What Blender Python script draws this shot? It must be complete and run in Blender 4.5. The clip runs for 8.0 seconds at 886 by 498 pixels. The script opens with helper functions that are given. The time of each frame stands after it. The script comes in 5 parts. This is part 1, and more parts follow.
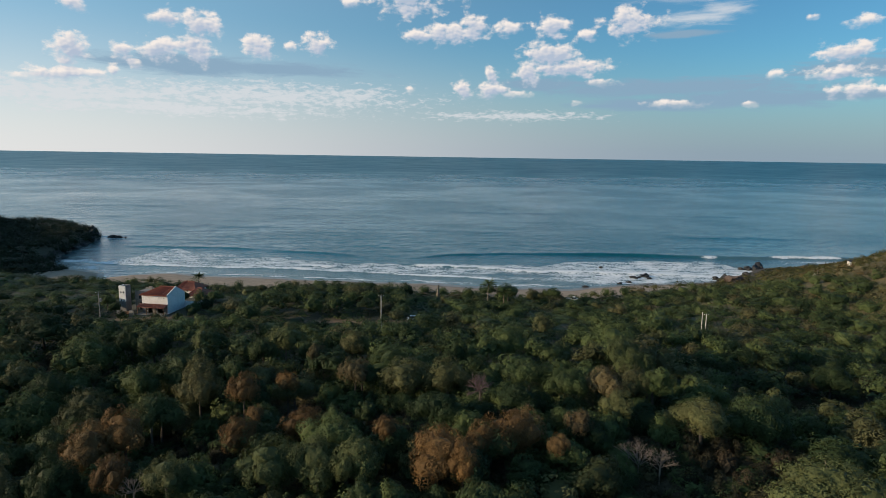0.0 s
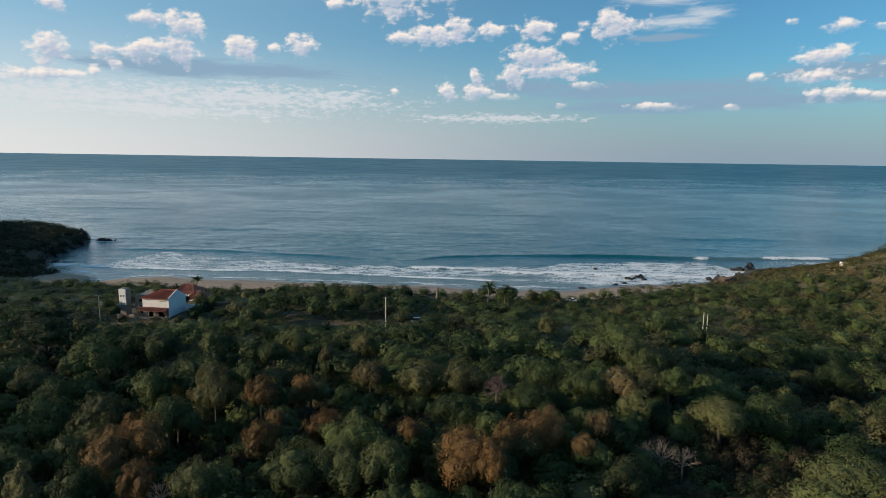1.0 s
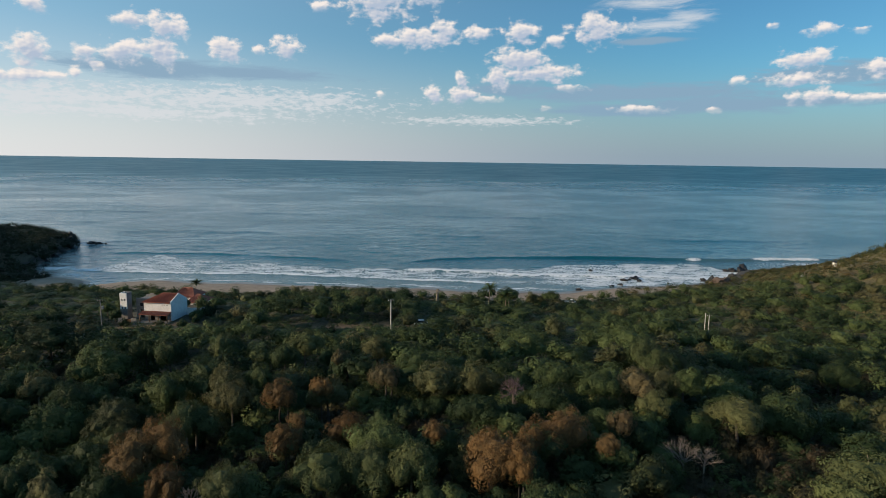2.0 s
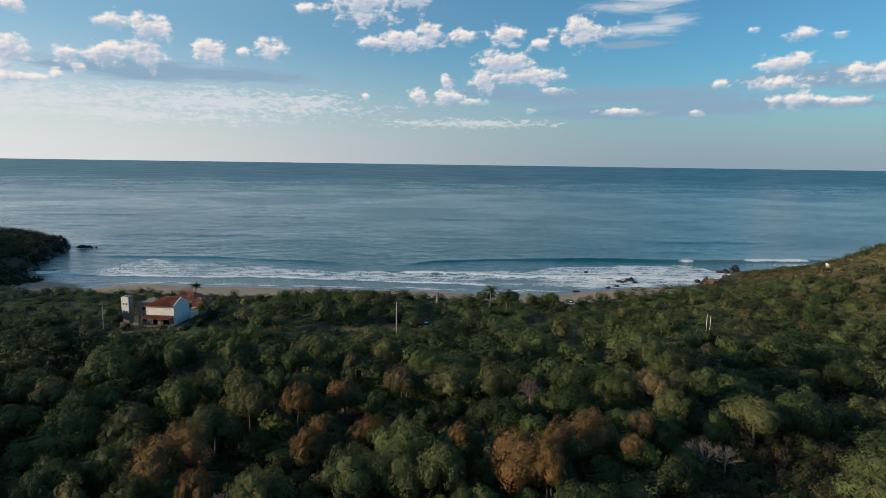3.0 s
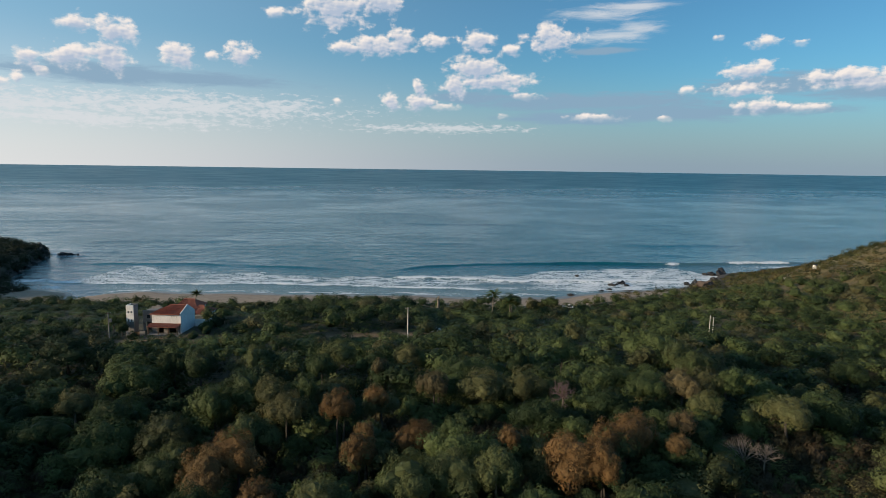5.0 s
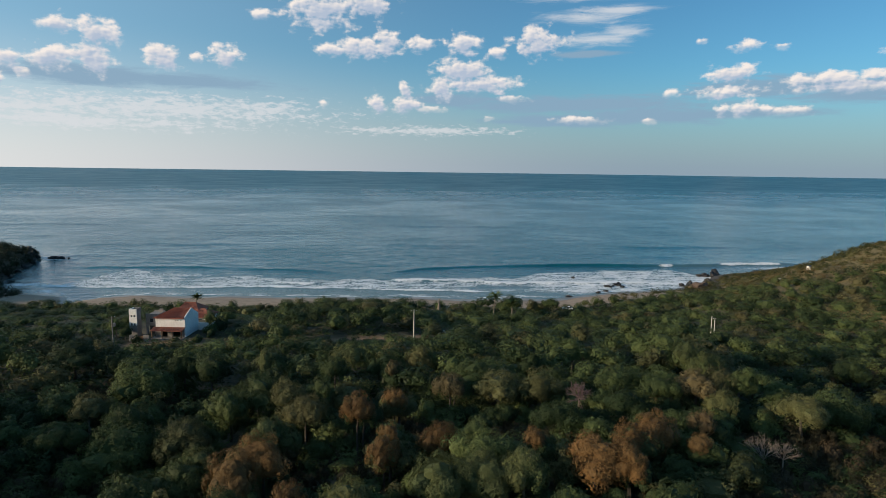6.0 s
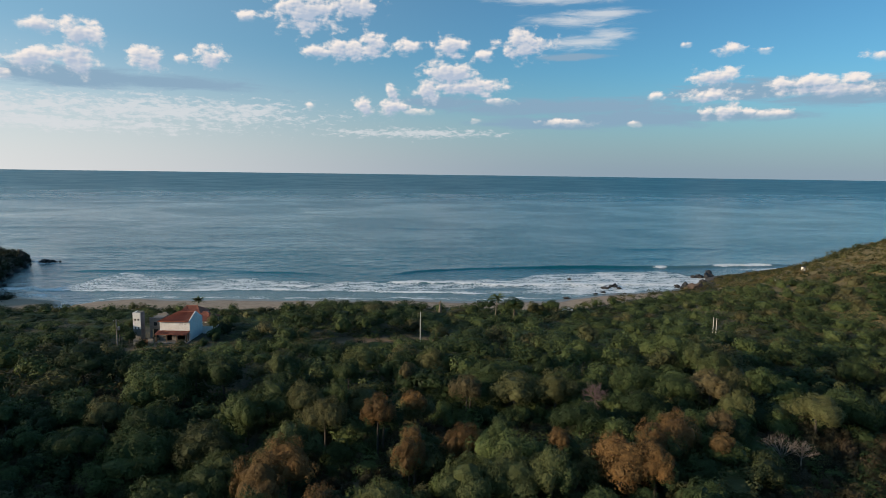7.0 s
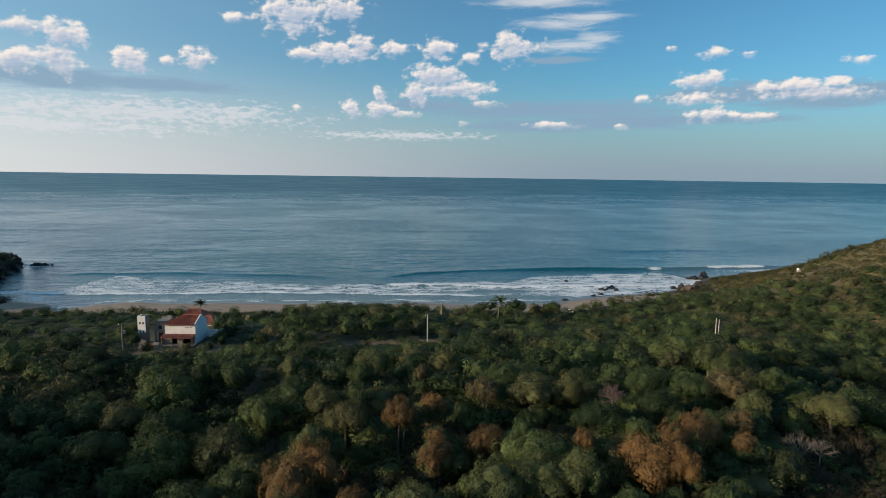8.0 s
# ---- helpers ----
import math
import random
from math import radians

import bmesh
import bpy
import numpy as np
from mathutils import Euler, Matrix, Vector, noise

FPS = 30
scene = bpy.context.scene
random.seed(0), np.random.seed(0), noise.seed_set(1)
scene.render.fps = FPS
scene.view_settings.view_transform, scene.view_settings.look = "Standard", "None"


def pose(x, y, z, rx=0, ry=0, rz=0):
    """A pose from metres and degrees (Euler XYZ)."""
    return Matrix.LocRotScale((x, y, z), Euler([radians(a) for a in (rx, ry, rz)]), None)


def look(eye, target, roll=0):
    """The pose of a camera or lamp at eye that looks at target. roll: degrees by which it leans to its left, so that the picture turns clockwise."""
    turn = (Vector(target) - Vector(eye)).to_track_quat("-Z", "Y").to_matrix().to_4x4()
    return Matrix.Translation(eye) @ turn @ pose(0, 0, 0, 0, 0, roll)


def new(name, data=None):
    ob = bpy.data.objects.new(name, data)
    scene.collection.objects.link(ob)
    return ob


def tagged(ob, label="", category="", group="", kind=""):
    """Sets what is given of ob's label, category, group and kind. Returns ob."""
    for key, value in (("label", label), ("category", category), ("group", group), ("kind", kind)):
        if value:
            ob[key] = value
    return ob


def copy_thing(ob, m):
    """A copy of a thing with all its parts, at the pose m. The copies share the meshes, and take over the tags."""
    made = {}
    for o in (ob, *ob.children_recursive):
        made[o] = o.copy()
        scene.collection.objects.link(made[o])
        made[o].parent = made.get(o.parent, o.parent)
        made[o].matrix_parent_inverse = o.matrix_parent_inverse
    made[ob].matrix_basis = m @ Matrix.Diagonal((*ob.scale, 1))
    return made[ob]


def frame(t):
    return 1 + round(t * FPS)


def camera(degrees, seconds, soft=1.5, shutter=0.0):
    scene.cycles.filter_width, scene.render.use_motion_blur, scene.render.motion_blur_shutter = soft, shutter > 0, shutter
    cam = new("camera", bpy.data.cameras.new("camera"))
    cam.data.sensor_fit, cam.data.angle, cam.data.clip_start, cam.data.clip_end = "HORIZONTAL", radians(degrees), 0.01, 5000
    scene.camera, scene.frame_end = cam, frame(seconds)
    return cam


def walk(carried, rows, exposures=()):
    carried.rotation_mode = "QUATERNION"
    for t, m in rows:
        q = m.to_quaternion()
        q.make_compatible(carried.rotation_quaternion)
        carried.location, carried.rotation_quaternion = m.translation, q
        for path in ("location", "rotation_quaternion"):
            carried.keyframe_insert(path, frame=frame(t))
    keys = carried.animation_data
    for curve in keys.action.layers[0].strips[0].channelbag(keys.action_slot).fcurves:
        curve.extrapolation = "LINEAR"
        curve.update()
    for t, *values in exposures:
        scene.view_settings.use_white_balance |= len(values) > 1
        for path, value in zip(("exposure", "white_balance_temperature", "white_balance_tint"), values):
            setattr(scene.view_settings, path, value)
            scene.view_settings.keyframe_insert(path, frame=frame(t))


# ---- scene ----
cam = camera(71.43, 8.0, 0.8)
# seconds, eye in metres, then yaw, pitch and lean in degrees
ROWS = [
    (0.0, 0.027, 0.013, 59.998, 0.988, -9.191, 0.839),
    (0.5, -2.605, -0.101, 59.937, 0.298, -9.089, 0.853),
    (1.0, -5.237, -0.208, 59.891, -0.377, -8.979, 0.861),
    (1.5, -7.867, -0.307, 59.859, -1.041, -8.862, 0.865),
    (2.0, -10.496, -0.393, 59.837, -1.695, -8.740, 0.865),
    (2.5, -13.123, -0.465, 59.823, -2.342, -8.617, 0.862),
    (3.0, -15.750, -0.518, 59.816, -2.984, -8.493, 0.857),
    (3.5, -18.376, -0.550, 59.814, -3.622, -8.369, 0.850),
    (4.0, -21.001, -0.558, 59.813, -4.256, -8.247, 0.842),
    (4.5, -23.625, -0.540, 59.813, -4.886, -8.127, 0.833),
    (5.0, -26.248, -0.491, 59.811, -5.513, -8.010, 0.826),
    (5.5, -28.871, -0.410, 59.804, -6.134, -7.894, 0.820),
    (6.0, -31.493, -0.292, 59.790, -6.748, -7.780, 0.815),
    (6.5, -34.115, -0.136, 59.768, -7.352, -7.667, 0.814),
    (7.0, -36.737, 0.061, 59.736, -7.944, -7.553, 0.817),
    (7.5, -39.358, 0.304, 59.690, -8.521, -7.438, 0.823),
    (8.0, -41.979, 0.594, 59.629, -9.078, -7.318, 0.835),
]
walk(cam, [(t, pose(x, y, z, 90 + pitch, 0, yaw) @ pose(0, 0, 0, 0, 0, lean)) for t, x, y, z, yaw, pitch, lean in ROWS])

# ---- light ----
SUN_AZ, SUN_EL = -102.0, 15.5        # degrees from +y towards +x, and above the horizon
scene.view_settings.exposure = 0.35


def node(tree, kind, inputs=()):
    n = tree.nodes.new(kind)
    for key, value in dict(inputs).items():
        if isinstance(value, bpy.types.NodeSocket):
            tree.links.new(value, n.inputs[key])
        else:
            n.inputs[key].default_value = value
    return n


def calc(tree, op, a, b=0.0, c=0.0, clamp=False):
    n = node(tree, "ShaderNodeMath", {0: a, 1: b, 2: c})
    n.operation, n.use_clamp = op, clamp
    return n.outputs[0]


def blend(tree, factor, a, b, mode="MIX"):
    n = tree.nodes.new("ShaderNodeMix")
    n.data_type, n.blend_type = "RGBA", mode
    for key, value in ((0, factor), (6, a), (7, b)):
        if isinstance(value, bpy.types.NodeSocket):
            tree.links.new(value, n.inputs[key])
        else:
            n.inputs[key].default_value = value
    return n.outputs[2]


def vec(tree, op, a, b=(0, 0, 0), c=(0, 0, 0)):
    n = node(tree, "ShaderNodeVectorMath", {0: a, 1: b, 2: c})
    n.operation = op
    return n.outputs["Value" if op == "LENGTH" else 0]


def ramp(tree, value, low, high, to_low=0.0, to_high=1.0):
    n = node(tree, "ShaderNodeMapRange", {0: value, 1: low, 2: high, 3: to_low, 4: to_high})
    n.interpolation_type = "SMOOTHSTEP"
    return n.outputs[0]


def noise_of(tree, vector, scale, detail=4.0, rough=0.55, warp=0.0):
    n = node(tree, "ShaderNodeTexNoise", {"Vector": vector, "Scale": scale, "Detail": detail, "Roughness": rough, "Distortion": warp})
    return n.outputs["Fac"]


def rgb(r, g, b):
    return (r, g, b, 1.0)


# Clouds of the morning sky: azimuth, elevation, half width, half height, in degrees.
HEAPED_WEST = [
    (-31.2, 10.55, 0.9, 0.56), (-31.4, 7.28, 1.1, 1.08), (-31.5, 5.48, 2.9, 0.42), (-33.6, 5.04, 2.6, 0.33),
    (-24.6, 10.30, 1.0, 0.60), (-21.9, 9.80, 1.4, 0.96), (-27.9, 7.46, 0.8, 0.68), (-25.0, 7.68, 1.6, 0.79),
    (-22.4, 8.00, 1.4, 1.06), (-28.6, 5.81, 0.4, 0.52), (-26.9, 6.49, 0.5, 0.35), (-17.2, 8.32, 1.3, 0.91),
    (-14.8, 8.54, 0.5, 0.42), (-12.4, 8.79, 1.2, 0.83),
]
HEAPED_MIDDLE = [
    (-4.3, 13.03, 2.5, 1.42), (-0.4, 13.71, 2.1, 0.99), (-9.5, 12.34, 0.8, 0.44), (-3.4, 9.88, 1.3, 0.56),
    (-0.5, 10.05, 2.7, 0.80), (1.5, 10.81, 1.1, 0.75), (4.6, 10.43, 1.2, 0.57), (8.4, 10.52, 1.3, 0.85),
    (11.3, 9.88, 0.8, 0.48), (14.9, 10.79, 2.0, 1.03), (8.3, 8.43, 2.2, 0.94), (6.4, 6.78, 1.0, 0.96),
    (9.6, 7.24, 3.4, 0.76), (0.6, 5.28, 0.7, 0.78), (3.1, 6.77, 0.5, 0.58), (3.2, 5.31, 1.5, 0.69),
    (5.0, 4.97, 1.5, 0.29), (12.8, 5.94, 1.1, 0.30), (-4.2, 5.16, 0.4, 0.34),
]
HEAPED_EAST = [
    (31.8, 9.81, 0.9, 0.44), (34.5, 9.52, 0.6, 0.22), (42.1, 8.56, 0.9, 0.37), (28.7, 10.28, 0.4, 0.27),
    (31.2, 7.73, 1.8, 0.63), (30.5, 6.25, 2.2, 0.46), (30.5, 4.85, 0.5, 0.56), (32.1, 4.92, 1.0, 0.55),
    (33.8, 4.79, 0.6, 0.36), (35.1, 4.62, 1.6, 0.32), (26.4, 6.20, 0.6, 0.33), (40.8, 7.09, 0.7, 0.34),
    (37.7, 7.00, 2.7, 0.43), (39.7, 6.34, 4.0, 0.51), (18.7, 4.12, 2.0, 0.30), (24.8, 3.96, 0.5, 0.24),
    (10.8, 4.16, 0.5, 0.25),
]
GREY = [
    (-16.8, 6.63, 6.3, 0.47), (-23.1, 6.61, 5.4, 0.63), (19.3, 9.73, 2.2, 0.22), (18.2, 5.47, 9.3, 0.56),
    (24.8, 4.42, 4.8, 0.62), (17.4, 4.07, 4.9, 0.42), (34.9, 6.55, 5.9, 0.62), (40.8, 6.08, 4.9, 0.76),
    (31.7, 4.51, 5.1, 0.37), (7.7, 5.81, 3.0, 0.48),
]
THIN = [
    (-28.7, 4.06, 9.5, 0.88), (-16.4, 4.38, 9.9, 0.95),
    (-36.0, 3.97, 6.5, 0.91), (-9.5, 4.59, 3.5, 0.59), (-24.6, 3.13, 12.1, 0.55), (4.6, 3.05, 6.2, 0.35),
]
WISPS = [(19.0, 12.7, 4.6, 0.5), (21.5, 13.2, 3.6, 0.4), (20.0, 10.9, 3.2, 0.6), (22.3, 11.4, 2.2, 0.5), (18.0, 14.6, 5.6, 0.6)]


def cover(tree, place, clouds):
    """How deep a direction lies inside the nearest cloud: 1 at a middle, 0 at an edge."""
    least = None
    for az, el, wide, high in clouds:
        off = vec(tree, "MULTIPLY_ADD", place, (1 / wide, 1 / high, 0), (-az / wide, -el / high, 0))
        far = vec(tree, "LENGTH", off)
        least = far if least is None else calc(tree, "SMOOTH_MIN", least, far, 0.15)
    return calc(tree, "MULTIPLY_ADD", least, -0.82, 1.0)


def build_world():
    world = bpy.data.worlds.new("morning_sky")
    scene.world = world
    world.use_nodes = True
    t = world.node_tree
    t.nodes.clear()
    sky = t.nodes.new("ShaderNodeTexSky")
    sky.sky_type, sky.sun_disc = "NISHITA", False
    sky.sun_elevation, sky.sun_rotation = radians(SUN_EL), radians(SUN_AZ)
    sky.air_density, sky.dust_density, sky.ozone_density = 1.0, 0.5, 3.0
    way = node(t, "ShaderNodeTexCoord").outputs["Generated"]
    xyz = node(t, "ShaderNodeSeparateXYZ", {0: way})
    az = calc(t, "MULTIPLY", calc(t, "ARCTAN2", xyz.outputs[0], xyz.outputs[1]), 180 / math.pi)
    el = calc(t, "MULTIPLY", calc(t, "ARCSINE", xyz.outputs[2]), 180 / math.pi)
    place = node(t, "ShaderNodeCombineXYZ", {0: az, 1: el}).outputs[0]
    # ragged edges: billows at several scales
    stretched = vec(t, "MULTIPLY", place, (0.8, 1.15, 0))
    coarse = noise_of(t, stretched, 1.0, 7.0, 0.56)
    sunward = vec(t, "ADD", stretched, (-0.12, 0.16, 0))
    broad, broad_sun = noise_of(t, stretched, 1.0, 2.5, 0.5), noise_of(t, sunward, 1.0, 2.5, 0.5)
    streak_place = vec(t, "MULTIPLY", place, (0.24, 1.4, 0))
    streaks = noise_of(t, streak_place, 1.1, 8.0, 0.66, 0.5)
    ripples = noise_of(t, vec(t, "MULTIPLY", place, (0.8, 2.2, 0)), 1.4, 6.0, 0.65, 0.3)
    ragged = calc(t, "MULTIPLY_ADD", coarse, 3.0, -1.5)
    heaps = cover(t, place, HEAPED_WEST + HEAPED_MIDDLE + HEAPED_EAST)
    above = cover(t, vec(t, "ADD", place, (-0.15, 0.45, 0)), HEAPED_WEST + HEAPED_MIDDLE + HEAPED_EAST)
    dense = calc(t, "ADD", heaps, ragged)
    below = calc(t, "ADD", cover(t, vec(t, "ADD", place, (0.25, -0.5, 0)), HEAPED_WEST + HEAPED_MIDDLE + HEAPED_EAST), calc(t, "MULTIPLY", ragged, 0.6))
    heap_a = calc(t, "MULTIPLY", ramp(t, dense, -0.15, 0.6), ramp(t, below, -0.75, 0.35, 0.25, 1.0))
    grey_a = calc(t, "MULTIPLY", ramp(t, calc(t, "ADD", cover(t, place, GREY), calc(t, "MULTIPLY_ADD", streaks, 2.2, -0.95)), -0.3, 0.65), 0.9)
    patchy = calc(t, "MULTIPLY_ADD", ripples, 4.6, calc(t, "MULTIPLY_ADD", streaks, 2.6, -3.6))
    thin_a = calc(t, "MULTIPLY", ramp(t, calc(t, "ADD", cover(t, place, THIN), patchy), -0.2, 1.0), 0.72)
    wisp_a = calc(t, "MULTIPLY", ramp(t, calc(t, "ADD", cover(t, place, WISPS), calc(t, "MULTIPLY_ADD", streaks, 2.0, -1.0)), -0.1, 1.0), 0.75)
    # sunny tops and shaded bases of the heaps
    shade = ramp(t, calc(t, "MULTIPLY_ADD", broad_sun, 0.8, calc(t, "ADD", above, -0.4)), -0.3, 0.8)
    lit = calc(t, "MULTIPLY_ADD", calc(t, "SUBTRACT", broad, broad_sun), 2.0, calc(t, "MULTIPLY_ADD", shade, -0.95, 1.0), clamp=True)
    heap_colour = blend(t, lit, rgb(*HEAP_SHADE), rgb(*HEAP_SUN))
    # haze above the horizon, warmer towards the sun
    sunny = ramp(t, az, 28.0, -45.0)
    haze_colour = blend(t, sunny, rgb(*HAZE_FAR), rgb(*HAZE_SUN))
    haze_top = calc(t, "MULTIPLY_ADD", sunny, 3.5, 9.0)
    haze_a = calc(t, "MULTIPLY", ramp(t, calc(t, "DIVIDE", el, haze_top), 1.0, -0.15), HAZE)
    col = blend(t, 1.0, sky.outputs[0], rgb(SKY_GAIN[0], SKY_GAIN[1], SKY_GAIN[2]), "MULTIPLY")
    col = blend(t, calc(t, "MULTIPLY", sunny, 0.5), col, rgb(*MILKY))
    col = blend(t, haze_a, col, haze_colour)
    col = blend(t, calc(t, "MAXIMUM", thin_a, wisp_a), col, rgb(*THIN_COLOUR))
    col = blend(t, grey_a, col, rgb(*GREY_COLOUR))
    col = blend(t, heap_a, col, heap_colour)
    back = node(t, "ShaderNodeBackground", {"Color": col, "Strength": SKY_STRENGTH})
    out = node(t, "ShaderNodeOutputWorld")
    t.links.new(back.outputs[0], out.inputs["Surface"])


SKY_STRENGTH = 0.1
SKY_GAIN = (0.47, 0.82, 0.93)
MILKY = (3.1, 5.0, 6.3)
HAZE = 0.85
HAZE_SUN, HAZE_FAR = (6.9, 6.6, 6.4), (2.25, 2.85, 3.65)
HEAP_SUN, HEAP_SHADE = (7.2, 6.6, 6.2), (3.5, 4.1, 5.1)
THIN_COLOUR, GREY_COLOUR = (5.6, 5.7, 5.9), (2.0, 3.05, 4.1)
build_world()

sun = new("sun", bpy.data.lights.new("sun", "SUN"))
sun.data.energy, sun.data.angle, sun.data.color = 4.0, radians(0.6), (1.0, 0.79, 0.54)
a, e = radians(SUN_AZ), radians(SUN_EL)
sun.matrix_world = look(Vector((math.sin(a) * math.cos(e), math.cos(a) * math.cos(e), math.sin(e))) * 300, (0, 0, 0))

# ---- materials ----
def surface(name):
    """A new material: its tree, its Principled node and the place on the ground in metres."""
    m = bpy.data.materials.new(name)
    m.use_nodes = True
    t = m.node_tree
    p = t.nodes["Principled BSDF"]
    where = node(t, "ShaderNodeNewGeometry").outputs["Position"]
    return m, t, p, where


def set_bump(t, p, height, strength, distance):
    b = node(t, "ShaderNodeBump", {"Height": height, "Strength": strength, "Distance": distance})
    t.links.new(b.outputs[0], p.inputs["Normal"])


def put(t, p, **values):
    names = {"colour": "Base Color", "rough": "Roughness", "metal": "Metallic", "gloss": "Specular IOR Level"}
    for key, value in values.items():
        socket = p.inputs[names[key]]
        if isinstance(value, bpy.types.NodeSocket):
            t.links.new(value, socket)
        else:
            socket.default_value = value


def worn(name, colour, second, scale, rough=0.8, bump=0.3, fine=6.0, metal=0.0):
    """Paint, plaster, wood, stone: two colours in stains, and a fine grain."""
    m, t, p, where = surface(name)
    stains = noise_of(t, where, scale, 5.0, 0.6)
    grain = noise_of(t, where, scale * fine, 4.0, 0.6)
    mixed = calc(t, "MULTIPLY_ADD", grain, 0.5, calc(t, "MULTIPLY", stains, 0.5))
    put(t, p, colour=blend(t, ramp(t, mixed, 0.35, 0.65), rgb(*colour), rgb(*second)), rough=rough, metal=metal)
    set_bump(t, p, grain, bump, 0.03)
    return m


def leaves(name, dark, light, dry, shared=False):
    """Leaves: one tone for a tree, one for a leaf; a part of the light shines through. shared: many trees in one mesh."""
    m, t, p, where = surface(name)
    leaf = node(t, "ShaderNodeAttribute")
    leaf.attribute_name = "leaf"
    if shared:
        own = node(t, "ShaderNodeAttribute")
        own.attribute_name = "tone"
        tone = own.outputs["Fac"]
    else:
        tone = node(t, "ShaderNodeObjectInfo").outputs["Random"]
    patch = noise_of(t, where, 0.35, 3.0, 0.5)
    green = blend(t, ramp(t, calc(t, "MULTIPLY_ADD", tone, 0.75, calc(t, "MULTIPLY", patch, 0.25)), 0.05, 0.95), rgb(*dark), rgb(*light))
    odd = calc(t, "FRACT", calc(t, "MULTIPLY", tone, 7.31))
    green = blend(t, calc(t, "MULTIPLY", ramp(t, odd, 0.74, 1.0), 0.65), green, rgb(*dry))
    speckle = calc(t, "MULTIPLY_ADD", leaf.outputs["Fac"], 0.7, 0.62)
    colour = blend(t, 1.0, green, node(t, "ShaderNodeCombineXYZ", {0: speckle, 1: speckle, 2: speckle}).outputs[0], "MULTIPLY")
    put(t, p, colour=colour, rough=0.6, gloss=0.12)
    thin = node(t, "ShaderNodeBsdfTranslucent", {"Color": colour})
    both = node(t, "ShaderNodeMixShader", {0: 0.13, 1: p.outputs[0], 2: thin.outputs[0]})
    t.links.new(both.outputs[0], t.nodes["Material Output"].inputs["Surface"])
    return m


def ground_material():
    m, t, p, where = surface("ground_soil_and_sand")
    z = node(t, "ShaderNodeSeparateXYZ", {0: where}).outputs[2]
    patch, grain = noise_of(t, where, 0.05, 5.0, 0.6), noise_of(t, where, 1.3, 5.0, 0.65)
    litter = blend(t, ramp(t, grain, 0.3, 0.7), rgb(0.035, 0.032, 0.018), rgb(0.10, 0.085, 0.05))
    grass = blend(t, ramp(t, grain, 0.3, 0.7), rgb(0.10, 0.08, 0.032), rgb(0.20, 0.15, 0.06))
    bare = node(t, "ShaderNodeAttribute")
    bare.attribute_name = "open"
    land = blend(t, calc(t, "MULTIPLY", bare.outputs["Fac"], ramp(t, patch, 0.3, 0.6)), litter, grass)
    soil = node(t, "ShaderNodeAttribute")
    soil.attribute_name = "soil"
    land = blend(t, soil.outputs["Fac"], land, blend(t, grain, rgb(0.20, 0.12, 0.07), rgb(0.32, 0.21, 0.13)))
    sand = blend(t, ramp(t, noise_of(t, where, 0.4, 6.0, 0.6), 0.3, 0.7), rgb(0.24, 0.175, 0.125), rgb(0.34, 0.26, 0.19))
    wavering = calc(t, "MULTIPLY_ADD", patch, 0.9, calc(t, "ADD", z, -0.45))
    wet = ramp(t, wavering, 1.1, 0.55)
    sand = blend(t, wet, sand, rgb(0.13, 0.105, 0.085))
    crag = node(t, "ShaderNodeAttribute")
    crag.attribute_name = "crag"
    stone = blend(t, ramp(t, grain, 0.3, 0.7), rgb(0.022, 0.02, 0.018), rgb(0.075, 0.06, 0.05))
    sand = blend(t, crag.outputs["Fac"], sand, stone)
    put(t, p, colour=blend(t, ramp(t, wavering, 3.6, 3.0), land, sand), rough=calc(t, "MULTIPLY_ADD", wet, -0.6, 0.9))
    set_bump(t, p, grain, 0.5, 0.15)
    return m


